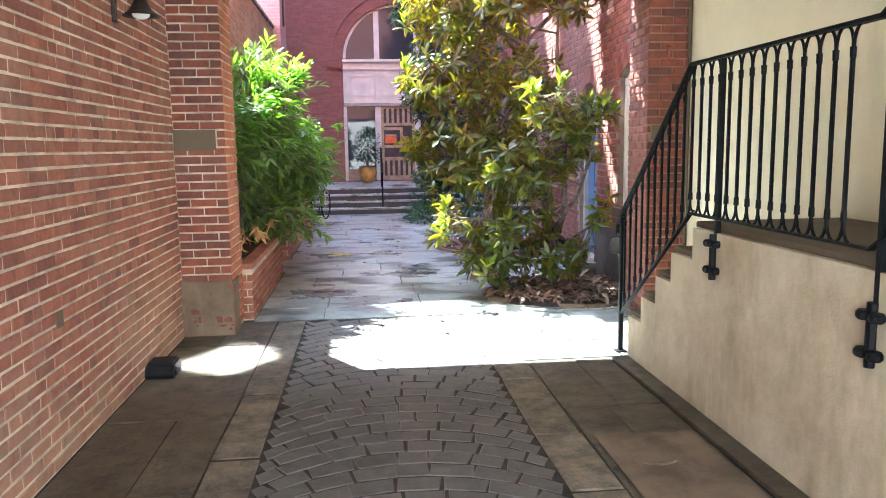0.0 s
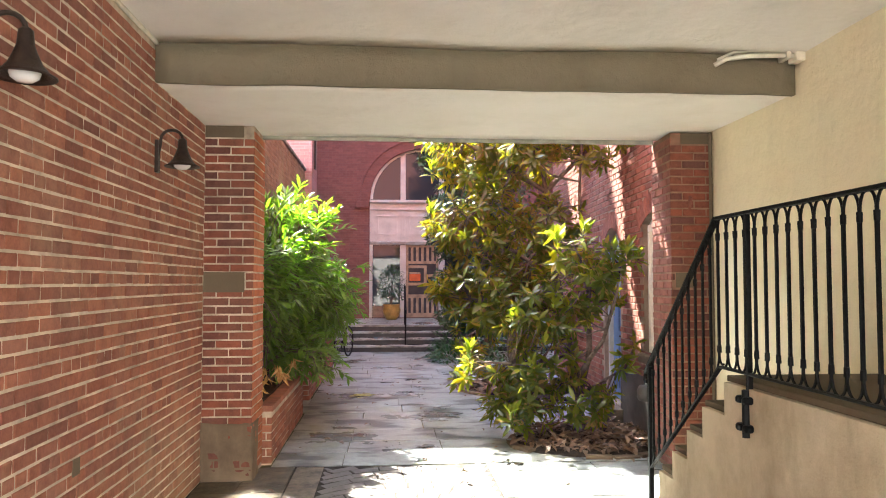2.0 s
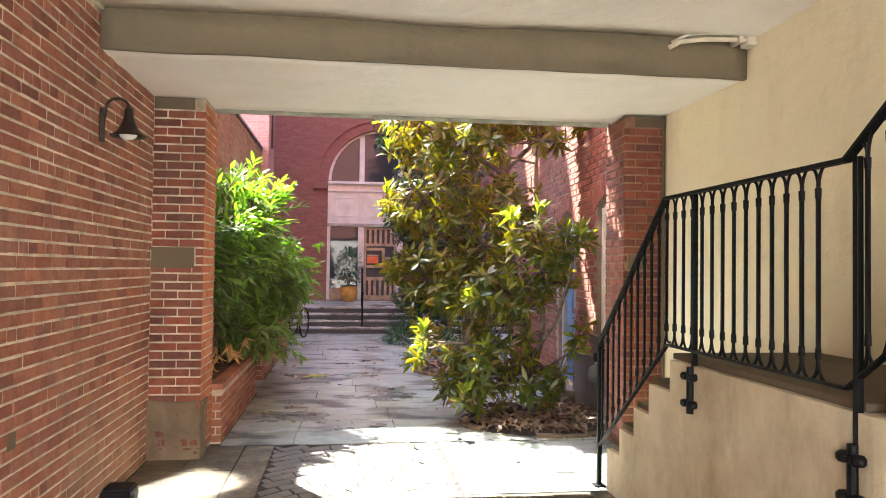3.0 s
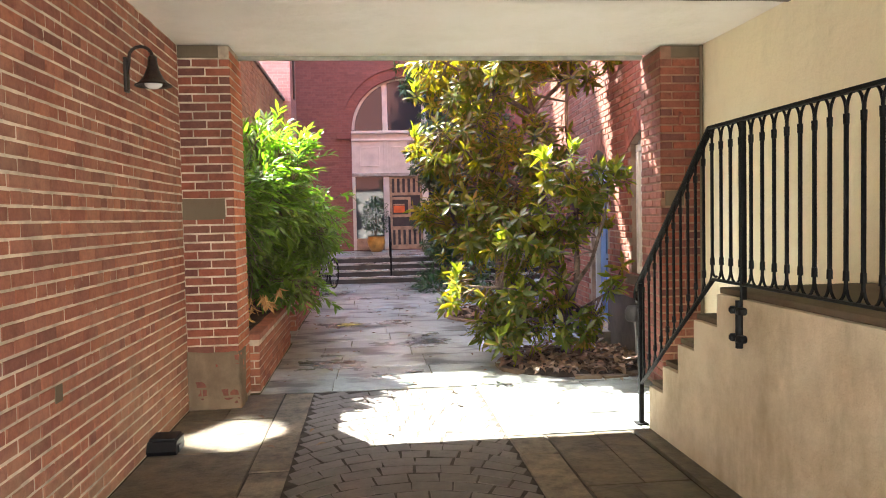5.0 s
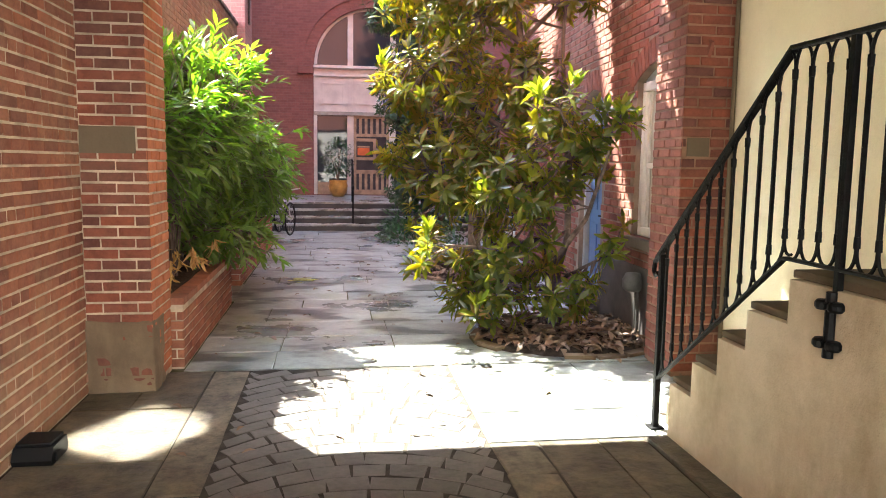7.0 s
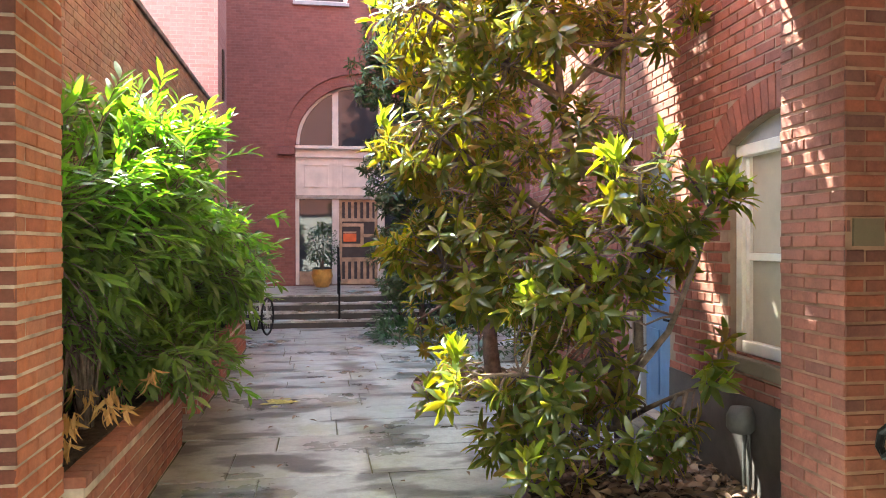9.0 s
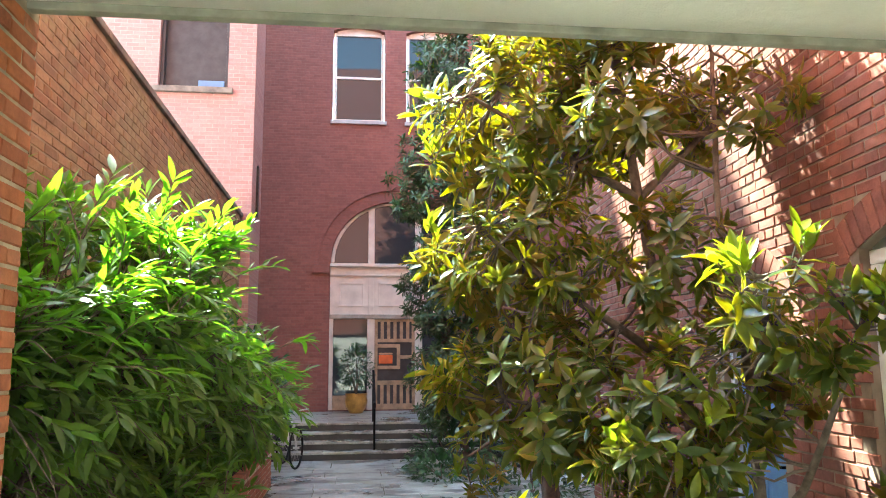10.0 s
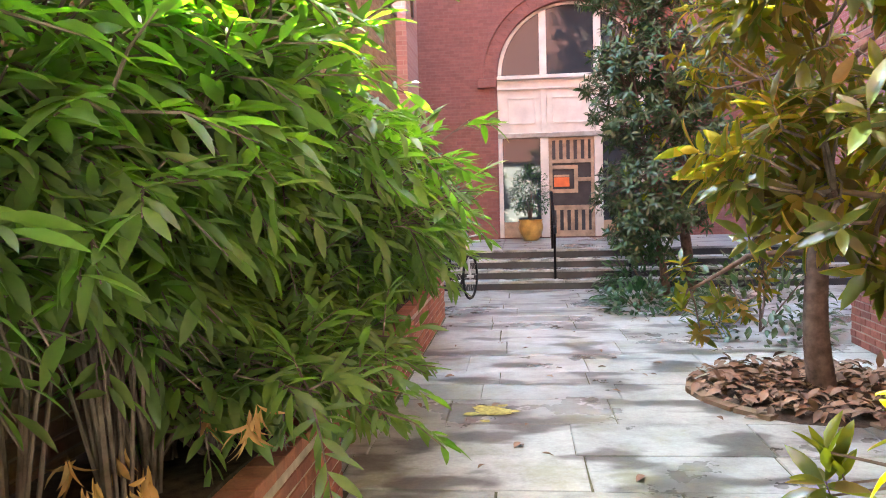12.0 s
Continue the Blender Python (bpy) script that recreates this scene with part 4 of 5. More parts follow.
def stair_rail(x):
    r = thing("handrail", (x, 17.8, 0.56), "black iron handrail on the slate steps", "handrail", "handrails on the steps")
    part("post", tube([(x, 18.0, LANDING), (x, 18.0, LANDING + 0.92)], 0.02, 8), iron, r)
    part("post", tube([(x, 17.2, 0.14), (x, 17.2, 0.95)], 0.02, 8), iron, r)
    part("grip", tube([(x, 18.25, LANDING + 0.93), (x, 18.0, LANDING + 0.93), (x, 17.2, 0.96), (x, 17.08, 0.93), (x, 17.05, 0.86)], 0.024, 8), iron, r)


stair_rail(0.27)
stair_rail(1.42)


def leaf_cloud(seeds, length, width, fold=0.25, droop=0.25, sink=0.0):
    """Leaves as folded, pointed ovals. seeds: (place, direction, up, size); sink moves them along their own underside."""
    P = np.array([tuple(s[0]) for s in seeds])
    D = np.array([tuple(s[1]) for s in seeds])
    U = np.array([tuple(s[2]) for s in seeds])
    S = np.array([s[3] for s in seeds])[:, None]
    D = D / np.linalg.norm(D, axis=1, keepdims=True)
    R = np.cross(D, U)
    R = R / np.maximum(1e-6, np.linalg.norm(R, axis=1, keepdims=True))
    N = np.cross(R, D)
    P = P - N * sink
    bend = 0.55 + 0.9 * np.modf(np.abs(P.sum(axis=1, keepdims=True)) * 97.3)[0]
    order = []
    for u, w in ((0.0, 0.05), (0.16, 0.50), (0.40, 0.98), (0.66, 0.86), (0.87, 0.42)):
        c = P + D * (u * length * S) - N * (u * u * droop * length * S * bend)
        h = R * (w * width / 2 * S)
        f = N * (fold * w * width / 2 * S)
        order += [c + h + f, c, c - h + f]
    order.append(P + D * (length * S) - N * (droop * length * S * bend))
    V = np.stack(order, axis=1).reshape(-1, 3)
    base = []
    for k in range(4):
        q = 3 * k
        base += [(q, q + 3, q + 4, q + 1), (q + 1, q + 4, q + 5, q + 2)]
    base += [(12, 15, 13), (13, 15, 14)]
    n = len(order)
    faces = [tuple(i * n + k for k in f) for i in range(len(seeds)) for f in base]
    return V, faces


def leaf_mesh(name, seeds, length, width, mat, fold=0.25, droop=0.25, sink=0.0):
    V, F = leaf_cloud(seeds, length, width, fold, droop, sink)
    me = bpy.data.meshes.new(name)
    me.from_pydata(V.tolist(), [], F)
    me.materials.append(mat)
    me.shade_smooth()
    return me


def rand_dir(r, up=0.0):
    a = r.uniform(0, 2 * math.pi)
    z = max(-1, min(1, r.uniform(-1, 1) + up))
    s = math.sqrt(max(0, 1 - z * z))
    return Vector((s * math.cos(a), s * math.sin(a), z))


def magnolia(name, base, limbs, blobs, clusters, label, seed, mats, size=1.0, new_share=0.12, rust=True, sprigs=(), gap=0.0, leaves=(8, 13)):
    """A tree of whorled leathery leaves. blobs: (centre, radii, density) of the crown's masses; sprigs: tips of bright new growth."""
    r = random.Random(seed)
    tree = thing(name, base, label, "tree")
    bm = bmesh.new()
    nodes = []
    for path, r0, r1 in limbs:
        pts = [Vector(p) for p in path]
        fine = []
        for a, b in zip(pts, pts[1:]):
            for k in range(4):
                q = a.lerp(b, k / 4)
                fine.append(q + 0.025 * noise.noise_vector(q * 3.1))
        fine.append(pts[-1])
        n = len(fine) - 1
        nodes += fine[2:]
        add_tube(bm, fine, [r0 + (r1 - r0) * i / n for i in range(n + 1)], 9)
    part("trunk", bm, bark, tree, "", True)
    old, young = [], []
    twigs = bmesh.new()

    def whorl(p, axis, fresh, joined):
        side = axis.orthogonal().normalized()
        other = axis.cross(side)
        count = r.randint(5, 7) if fresh else r.randint(*leaves)
        q = min(nodes, key=lambda t: (t - p).length)
        if joined and (q - p).length < 1.1:
            mid = q.lerp(p, 0.6) + Vector((0, 0, -0.10 * (q - p).length)) + 0.03 * rand_dir(r)
            add_tube(twigs, [q, q.lerp(mid, 0.5) + 0.015 * rand_dir(r), mid, p], [0.010, 0.008, 0.0065, 0.004], 5)
        else:
            back = (q - p).normalized()
            add_tube(twigs, [p + back * 0.20 + 0.03 * rand_dir(r), p - axis * 0.07 + 0.02 * back, p], [0.006, 0.005, 0.004], 4)
        for k in range(count):
            a = 2.4 * k + r.uniform(-0.3, 0.3)
            out = side * math.cos(a) + other * math.sin(a)
            low = k / count
            spread = r.uniform(0.30, 0.70) if fresh else 0.45 + 0.95 * low + r.uniform(-0.15, 0.15)
            direction = (axis * (1.05 - spread * 0.75) + out * spread + Vector((0, 0, 0.15 if fresh else -0.10 - 0.35 * low))).normalized()
            upv = (axis - 0.25 * out + 0.3 * rand_dir(r)).normalized()
            (young if fresh else old).append((p - axis * 0.075 * low, direction, upv, r.uniform(0.72, 1.18)))

    total = sum(b[1][0] * b[1][1] * b[1][2] * b[2] for b in blobs)
    for c, rad, dense in blobs:
        count = int(clusters * rad[0] * rad[1] * rad[2] * dense / total)
        for i in range(count):
            d = rand_dir(r, 0.05)
            p = Vector(c) + Vector((d.x * rad[0], d.y * rad[1], d.z * rad[2])) * r.uniform(0.25, 1.0) ** 0.5
            p += 0.12 * noise.noise_vector(p * 1.7)
            if p.z < 0.14 or noise.noise(p * 3.0 + Vector((seed, 0, 0))) < gap - 0.06:
                continue
            axis = (d + Vector((0, 0, 0.6)) + 0.5 * rand_dir(r)).normalized()
            # more new leaves on upper sides, which also paints in the sunlit top
            whorl(p, axis, r.random() < new_share * (1.4 if d.z > 0.2 else 0.5), i % 4 == 0)
    for p in sprigs:
        for k in range(2):
            whorl(Vector(p) + 0.05 * k * rand_dir(r), (Vector((0, -0.1, 0.9)) + 0.4 * rand_dir(r)).normalized(), True, k == 0)
        whorl(Vector(p) + Vector((0, 0, -0.09)), (Vector((0, -0.3, 0.5)) + 0.3 * rand_dir(r)).normalized(), False, False)
    tagged(part("twig_growth", twigs, bark, tree), "", "", "", "stuff")
    L, W = 0.134 * size, 0.042 * size
    put("crown", leaf_mesh("crown", old, L, W, mats[0], 0.3, 0.22), tree)
    if young:
        put("young_foliage", leaf_mesh("young_foliage", young, L * 0.95, W, mats[1], 0.35, 0.08), tree, "bright yellow-green new leaves")
    if rust:
        put("rusty_foliage", leaf_mesh("undersides", old, L * 0.985, W * 0.97, mats[2], 0.3, 0.22, 0.0015), tree, "rusty brown undersides")
    return tree


MAG = (leaf_magnolia, leaf_magnolia_new, leaf_rust)
magnolia("magnolia_tree", (1.80, 7.35, 0),
         [([(1.80, 7.35, -0.05), (1.79, 7.40, 0.35), (1.76, 7.6, 0.9), (1.68, 7.9, 1.7), (1.62, 8.1, 2.6), (1.55, 8.2, 3.6), (1.5, 8.3, 4.9)], 0.062, 0.018),
          ([(1.79, 7.42, 0.30), (1.92, 7.45, 0.8), (1.95, 7.5, 1.5), (1.88, 7.6, 2.4), (1.95, 7.7, 3.4)], 0.038, 0.012),
          ([(1.78, 7.45, 0.55), (2.0, 7.2, 1.0), (2.06, 6.95, 1.45), (2.05, 6.75, 1.75)], 0.026, 0.008),
          ([(1.95, 7.5, 1.4), (1.75, 7.0, 1.75), (1.55, 6.6, 1.95)], 0.020, 0.007),
          ([(1.79, 7.42, 0.40), (2.0, 7.1, 0.62), (2.15, 6.85, 0.75)], 0.020, 0.007),
          ([(1.68, 7.9, 1.6), (1.1, 8.0, 2.0), (0.6, 8.0, 2.4)], 0.03, 0.01),
          ([(1.62, 8.1, 2.6), (1.1, 8.1, 2.9), (0.55, 8.0, 3.2)], 0.03, 0.01),
          ([(1.76, 7.6, 0.8), (1.25, 7.3, 0.75), (0.85, 7.0, 0.8)], 0.026, 0.009),
          ([(1.79, 7.42, 0.35), (1.4, 7.2, 0.45), (1.05, 7.1, 0.4)], 0.022, 0.008),
          ([(1.76, 7.6, 0.9), (1.3, 7.8, 1.25), (0.75, 8.1, 1.4)], 0.028, 0.009),
          ([(1.62, 8.1, 2.6), (2.0, 8.0, 3.0), (2.25, 7.8, 3.2)], 0.028, 0.01),
          ([(1.55, 8.2, 3.5), (1.5, 7.8, 4.0), (1.6, 7.4, 4.3)], 0.03, 0.01)],
         [((0.85, 8.15, 3.05), (0.62, 0.55, 0.55), 1.0), ((0.85, 8.1, 2.25), (0.60, 0.55, 0.42), 1.1), ((1.05, 7.95, 1.45), (0.68, 0.5, 0.42), 1.2), ((0.58, 8.1, 1.5), (0.26, 0.4, 0.26), 1.3),
          ((1.30, 7.25, 0.68), (0.50, 0.40, 0.38), 1.3), ((1.15, 7.15, 0.33), (0.42, 0.30, 0.22), 1.6), ((1.75, 7.0, 0.42), (0.36, 0.25, 0.24), 1.3), ((1.90, 7.4, 1.55), (0.42, 0.4, 0.42), 0.9), ((1.65, 8.2, 3.2), (0.60, 0.5, 0.5), 0.8),
          # masses near z 4, above the view, are placed to break the wall's sun
          ((1.45, 8.4, 4.3), (0.85, 0.7, 0.75), 0.75), ((2.10, 7.6, 3.05), (0.30, 0.4, 0.30), 0.8), ((1.50, 7.65, 3.95), (0.65, 0.7, 0.55), 0.8), ((0.72, 7.2, 0.82), (0.22, 0.35, 0.20), 1.5),
          ((1.45, 7.3, 1.30), (0.45, 0.35, 0.42), 1.2), ((1.55, 7.6, 2.2), (0.42, 0.35, 0.40), 0.8), ((1.95, 6.85, 1.75), (0.36, 0.28, 0.24), 1.5), ((1.55, 6.7, 1.85), (0.30, 0.25, 0.20), 1.3), ((2.10, 6.85, 0.85), (0.20, 0.2, 0.16), 1.6), ((1.40, 7.6, 2.95), (0.45, 0.35, 0.32), 0.9)],
         2150, "evergreen magnolia with glossy leaves and rusty undersides in a bed", 11, MAG, 1.0, 0.06, True,
         ((1.61, 6.45, 2.10), (1.38, 6.45, 1.98), (0.60, 6.8, 0.95), (0.60, 7.1, 0.74), (0.57, 7.7, 0.64), (0.33, 7.8, 2.35), (0.42, 8.2, 2.15), (0.52, 8.3, 1.5), (2.06, 6.57, 1.88), (0.35, 8.0, 2.9), (1.0, 6.85, 0.35), (0.62, 8.6, 1.32)))
magnolia("magnolia_tree", (1.78, 10.8, 0),
         [([(1.78, 10.8, -0.05), (1.70, 10.75, 0.5), (1.72, 10.75, 1.2), (1.65, 10.8, 2.2), (1.6, 10.8, 3.6)], 0.10, 0.03),
          ([(1.72, 10.75, 1.0), (1.3, 10.9, 0.95), (0.95, 11.1, 0.7)], 0.03, 0.01),
          ([(1.72, 10.75, 1.2), (1.4, 10.5, 1.7), (1.2, 10.3, 2.1)], 0.03, 0.01),
          ([(1.68, 10.8, 2.0), (2.2, 10.5, 2.6)], 0.03, 0.01)],
         [((1.45, 10.6, 1.55), (0.65, 0.6, 0.5), 1.0), ((1.55, 10.7, 2.5), (0.8, 0.8, 0.7), 1.0), ((1.5, 10.7, 3.6), (0.9, 0.9, 0.9), 1.0), ((1.25, 11.0, 0.75), (0.50, 0.4, 0.28), 1.2), ((1.0, 11.25, 0.42), (0.25, 0.3, 0.22), 1.5)],
         580, "second magnolia with a leaning dark trunk in a round bed", 12, (leaf_magnolia, leaf_magnolia_new, leaf_rust), 1.0, 0.08, True, (), 0.05)
magnolia("evergreen_tree", (2.05, 15.9, 0),
         [([(2.05, 15.9, -0.05), (1.95, 15.9, 1.0), (1.75, 15.9, 2.8), (1.6, 15.9, 5.0)], 0.09, 0.02),
          ([(1.75, 16.0, -0.05), (1.55, 16.0, 1.2), (1.35, 16.0, 2.8)], 0.06, 0.02),
          ([(1.95, 15.9, 1.0), (1.3, 15.8, 1.6)], 0.03, 0.01)],
         [((1.50, 15.9, 2.9), (0.95, 0.8, 1.05), 1.0), ((1.45, 15.9, 4.6), (1.05, 0.8, 1.1), 1.0), ((1.60, 15.9, 1.45), (0.85, 0.8, 0.75), 1.0), ((1.7, 16.0, 6.4), (1.0, 0.8, 1.2), 1.0), ((1.35, 15.6, 0.95), (0.55, 0.5, 0.5), 1.2), ((2.5, 15.9, 2.6), (0.8, 0.7, 1.2), 0.8)],
         3000, "dark small-leaved evergreen tree before the back house", 13, (leaf_dark, leaf_magnolia, leaf_rust), 0.85, 0.03, False, (), -0.16)


def low_shrub(at, rad, count, seed, mat, L, W, label):
    r = random.Random(seed)
    s = thing("shrub", at, label, "shrub")
    seeds = []
    for i in range(count):
        d = rand_dir(r, 0.4)
        p = Vector(at) + Vector((d.x * rad[0], d.y * rad[1], abs(d.z) * rad[2])) * r.uniform(0.4, 1) ** 0.5
        seeds.append((p, (d + 0.6 * rand_dir(r) + Vector((0, 0, 0.2))).normalized(), (Vector((0, 0, 1)) + 0.4 * rand_dir(r)).normalized(), r.uniform(0.7, 1.2)))
    put("foliage", leaf_mesh("foliage", seeds, L, W, mat), s)
    bm = bmesh.new()
    for k in range(6):
        d = rand_dir(r, 0.8)
        add_tube(bm, [at, Vector(at) + Vector((d.x * rad[0], d.y * rad[1], rad[2])) * 0.6], [0.012, 0.005], 5)
    part("stem_growth", bm, bark, s)
    return s


low_shrub((1.45, 15.6, 0.0), (0.75, 0.7, 0.75), 900, 21, leaf_bush_far, 0.11, 0.045, "low green shrub beside the slate steps")
low_shrub((1.15, 14.7, 0.0), (0.45, 0.5, 0.35), 420, 22, leaf_bush_far, 0.10, 0.045, "low green groundcover before the slate steps")
low_shrub((2.1, 13.2, 0.0), (0.7, 0.8, 0.9), 700, 23, leaf_dark, 0.12, 0.05, "dark green shrub under the evergreen tree")


def potted_plant(x, y, scale):
    p = thing("potted_plant", (x, y, LANDING), "small shrub in a round yellow glazed pot", "potted plant", "pots by the shop door")
    part("pot", lathe([(0.0, 0.0), (0.14 * scale, 0.0), (0.22 * scale, 0.14), (0.25 * scale, 0.27), (0.22 * scale, 0.38), (0.25 * scale, 0.42), (0.21 * scale, 0.42), (0.18 * scale, 0.36), (0, 0.36)], (x, y, LANDING + 0.001), 24), clay_yellow, p, "yellow glazed pot", True)
    r = random.Random(int(x * 100))
    seeds = []
    for i in range(1300):
        d = rand_dir(r, 0.2)
        q = Vector((x, y, LANDING + 0.95)) + Vector((d.x * 0.42, d.y * 0.4, d.z * 0.55)) * r.uniform(0.3, 1) ** 0.5
        seeds.append((q, (d + 0.5 * rand_dir(r)).normalized(), Vector((0, 0, 1)) + 0.3 * rand_dir(r), r.uniform(0.7, 1.2)))
    put("foliage", leaf_mesh("foliage", seeds, 0.06, 0.028, leaf_bush_far), p)
    bm = bmesh.new()
    for k in range(7):
        d = rand_dir(r, 0.5)
        add_tube(bm, [(x, y, LANDING + 0.34), (x + d.x * 0.1, y + d.y * 0.1, LANDING + 0.7), (x + d.x * 0.3, y + d.y * 0.3, LANDING + 1.2)], [0.012, 0.008, 0.004], 5)
    part("stem_growth", bm, bark, p)


potted_plant(-0.03, 20.6, 1.0)
potted_plant(1.85, 20.6, 0.95)

# ---- planters and their bushes ----


def planter(x1, y0, y1, h, label):
    p = structure(part("planter", box(GARDEN_X + 0.004, x1 - 0.005, y0 + 0.005, y1 - 0.005, -0.05, h - 0.02), mortar_grimy), label, "planter")
    return p


planter_a = planter(-1.165, 6.42, 8.88, 0.50, "low red brick planter along the garden wall")
planter_b = planter(-1.20, 9.95, 14.4, 0.52, "second low red brick planter along the garden wall")
for p, y0, y1, h, x1 in ((planter_a, 6.42, 8.88, 0.5, -1.165), (planter_b, 9.95, 14.4, 0.52, -1.2)):
    part("earth", rough_block(GARDEN_X + 0.01, x1 - 0.11, y0 + 0.1, y1 - 0.1, h - 0.05, h + 0.012, 0.012, 2, 8), soil, p)


def laurel_bush(y0, y1, z0, top, reach, shoots, seed, mat, label, L=0.135, W=0.031, skirt=0.25, hang=0.0, bare=0.0, sprays=(6, 8)):
    """Leaning stems that fork into drooping sprays of long narrow leaves. top, reach: its height and its spread from the wall along its length (0 to 1)."""
    r = random.Random(seed)
    b = thing("laurel_bush", (-1.5, (y0 + y1) / 2, z0), label, "bush")
    stems = bmesh.new()
    seeds = []
    for i in range(shoots):
        f = r.random()
        sy = y0 + 0.08 + (y1 - y0 - 0.16) * f
        clump = y0 + 0.15 + 0.30 * round((sy - y0 - 0.15) / 0.30)
        root = Vector((-1.50 + 0.08 * math.sin(clump * 37) + r.uniform(-0.03, 0.03), clump + r.uniform(-0.04, 0.04), z0))
        lean = r.uniform(0.0, 1.0)
        h = top(f) * (r.uniform(0.5, 1.0) ** 0.55) * (1 - 0.14 * lean * lean)
        tip = Vector((GARDEN_X + 0.12 + reach(f) * lean * min(1.0, skirt + 0.85 * h / top(f)), sy + r.uniform(-0.35, 0.35), z0 + h))
        tip.z = max(0.25, tip.z - hang * lean * lean)
        bend = Vector((-0.10 * lean + r.uniform(-0.05, 0.05), r.uniform(-0.12, 0.12), 0.16 * lean))
        pts = [root, root.lerp(tip, 0.3) + bend, root.lerp(tip, 0.62) + bend * 1.1, tip]
        add_tube(stems, pts, [0.007, 0.006, 0.004, 0.003] if i % 5 else [0.015, 0.011, 0.007, 0.003], 6)
        for k in range(r.randint(*sprays)):
            t = r.uniform(0.28 - 0.2 * skirt, 1.0) ** 0.8 * 3
            j = min(2, int(t))
            at = pts[j].lerp(pts[j + 1], t - j)
            if at.z < bare - 0.12 - 0.25 * max(0.0, at.y - y0) and at.y < y0 + 1.1:
                continue
            up_here = at.z > z0 + 0.72 * top(f)
            d = (rand_dir(r) + Vector((0.55, 0, 0.55 if up_here else 0.1))).normalized()
            n = r.uniform(0.16, 0.34)
            end = at + d * n + Vector((0, 0, 0.05 if up_here else -0.05))
            if end.x < GARDEN_X + 0.05:
                end.x = GARDEN_X + 0.05
            add_tube(stems, [at, at.lerp(end, 0.5) + Vector((0, 0, 0.03)), end], [0.005, 0.004, 0.002], 4)
            count = r.randint(9, 14)
            flat = (Vector((0, 0, 1)) + 0.5 * rand_dir(r)).normalized()
            across = d.cross(flat).normalized()
            for q in range(count):
                g = 0.25 + 0.75 * q / count
                p = at.lerp(end, g) + Vector((0, 0, 0.03 * math.sin(g * 3.1)))
                if p.y < 6.52 and p.x > -1.34 or p.z < 0.56 and p.x < -1.14:
                    continue
                if p.z < bare - 0.25 * max(0.0, p.y - y0) and (p.x > -1.15 or r.random() < 0.8) and p.y < y0 + 1.1:
                    continue
                sag = r.uniform(0.0, 0.5) if up_here else r.uniform(-0.55, 0.2)
                direction = (d * r.uniform(0.5, 0.95) + across * (0.8 if q % 2 else -0.8) * r.uniform(0.5, 1.1) + 0.3 * rand_dir(r) + Vector((0.05, 0, sag))).normalized()
                seeds.append((p, direction, (flat + 0.4 * rand_dir(r)).normalized(), r.uniform(0.65, 1.2)))
    tagged(part("stem_growth", stems, bark, b), "", "", "", "stuff")
    put("foliage", leaf_mesh("foliage", seeds, L, W, mat, 0.3, 0.2), b)
    return b


bush_a = laurel_bush(6.60, 8.9, 0.50, lambda f: 1.45 + 0.65 * math.sin(math.pi * (0.06 + 0.80 * f)), lambda f: 0.84 + 0.50 * f, 80, 31, leaf_bush, "dense laurel bush with long leaves growing from a brick planter", 0.125, 0.032, 0.25, 0.2, 1.32, (17, 21))
laurel_bush(7.6, 9.0, 0.50, lambda f: 0.72, lambda f: 1.12 + 0.12 * f, 34, 35, leaf_bush, "low laurel shoots hanging over the brick rim of the planter", 0.12, 0.031, 0.6, 0.42, 0.0, (9, 13))
laurel_bush(8.7, 10.6, 0.45, lambda f: 1.62 - 0.4 * f, lambda f: 1.34 - 0.2 * f, 170, 33, leaf_bush, "laurel bush leaning out over the court", 0.125, 0.032, 0.3, 0.3)
laurel_bush(10.2, 14.2, 0.52, lambda f: 1.6 - 0.3 * f, lambda f: 1.0 - 0.1 * f, 170, 32, leaf_bush_far, "dark green laurel bush in the second planter", 0.122, 0.032, 0.4, 0.3)
r = random.Random(5)
seeds = []
for i in range(22):
    c = Vector((r.uniform(-1.45, -1.12), r.uniform(6.55, 7.4) if i < 16 else r.uniform(7.4, 8.3), r.uniform(0.60, 0.80)))
    for k in range(8):
        d = rand_dir(r, -0.9)
        seeds.append((c + 0.02 * rand_dir(r), d + Vector((0, 0, -0.4)), rand_dir(r), r.uniform(0.6, 1.1)))
put("dry_foliage", leaf_mesh("dry_leaves", seeds, 0.11, 0.022, leaf_dry, 0.6, 0.5), bush_a, "withered tan leaves")

# ---- bicycle wheel beside the steps ----
bike = thing("bicycle", (-1.05, 16.3, 0), "old bicycle leaning beside the slate steps", "bicycle")


def wheel(c, tilt):
    w = part("wheel", tube([(c[0] + 0.31 * math.cos(a) * 0.25, c[1] + 0.31 * math.cos(a) * 0.97, c[2] + 0.31 * math.sin(a)) for a in (2 * math.pi * k / 28 for k in range(29))], 0.018, 8), black_plastic, bike, "", True)
    part("hub", tube([(c[0] - 0.05, c[1], c[2]), (c[0] + 0.05, c[1], c[2])], 0.02, 8), paint_grey, w)
    bm = bmesh.new()
    for k in range(12):
        a = 2 * math.pi * k / 12
        add_tube(bm, [c, (c[0] + 0.3 * math.cos(a) * 0.25, c[1] + 0.3 * math.cos(a) * 0.97, c[2] + 0.3 * math.sin(a))], 0.0025, 4)
    part("spokes", bm, paint_grey, w)


wheel((-0.98, 15.95, 0.33), 0)
wheel((-1.24, 16.65, 0.33), 0)
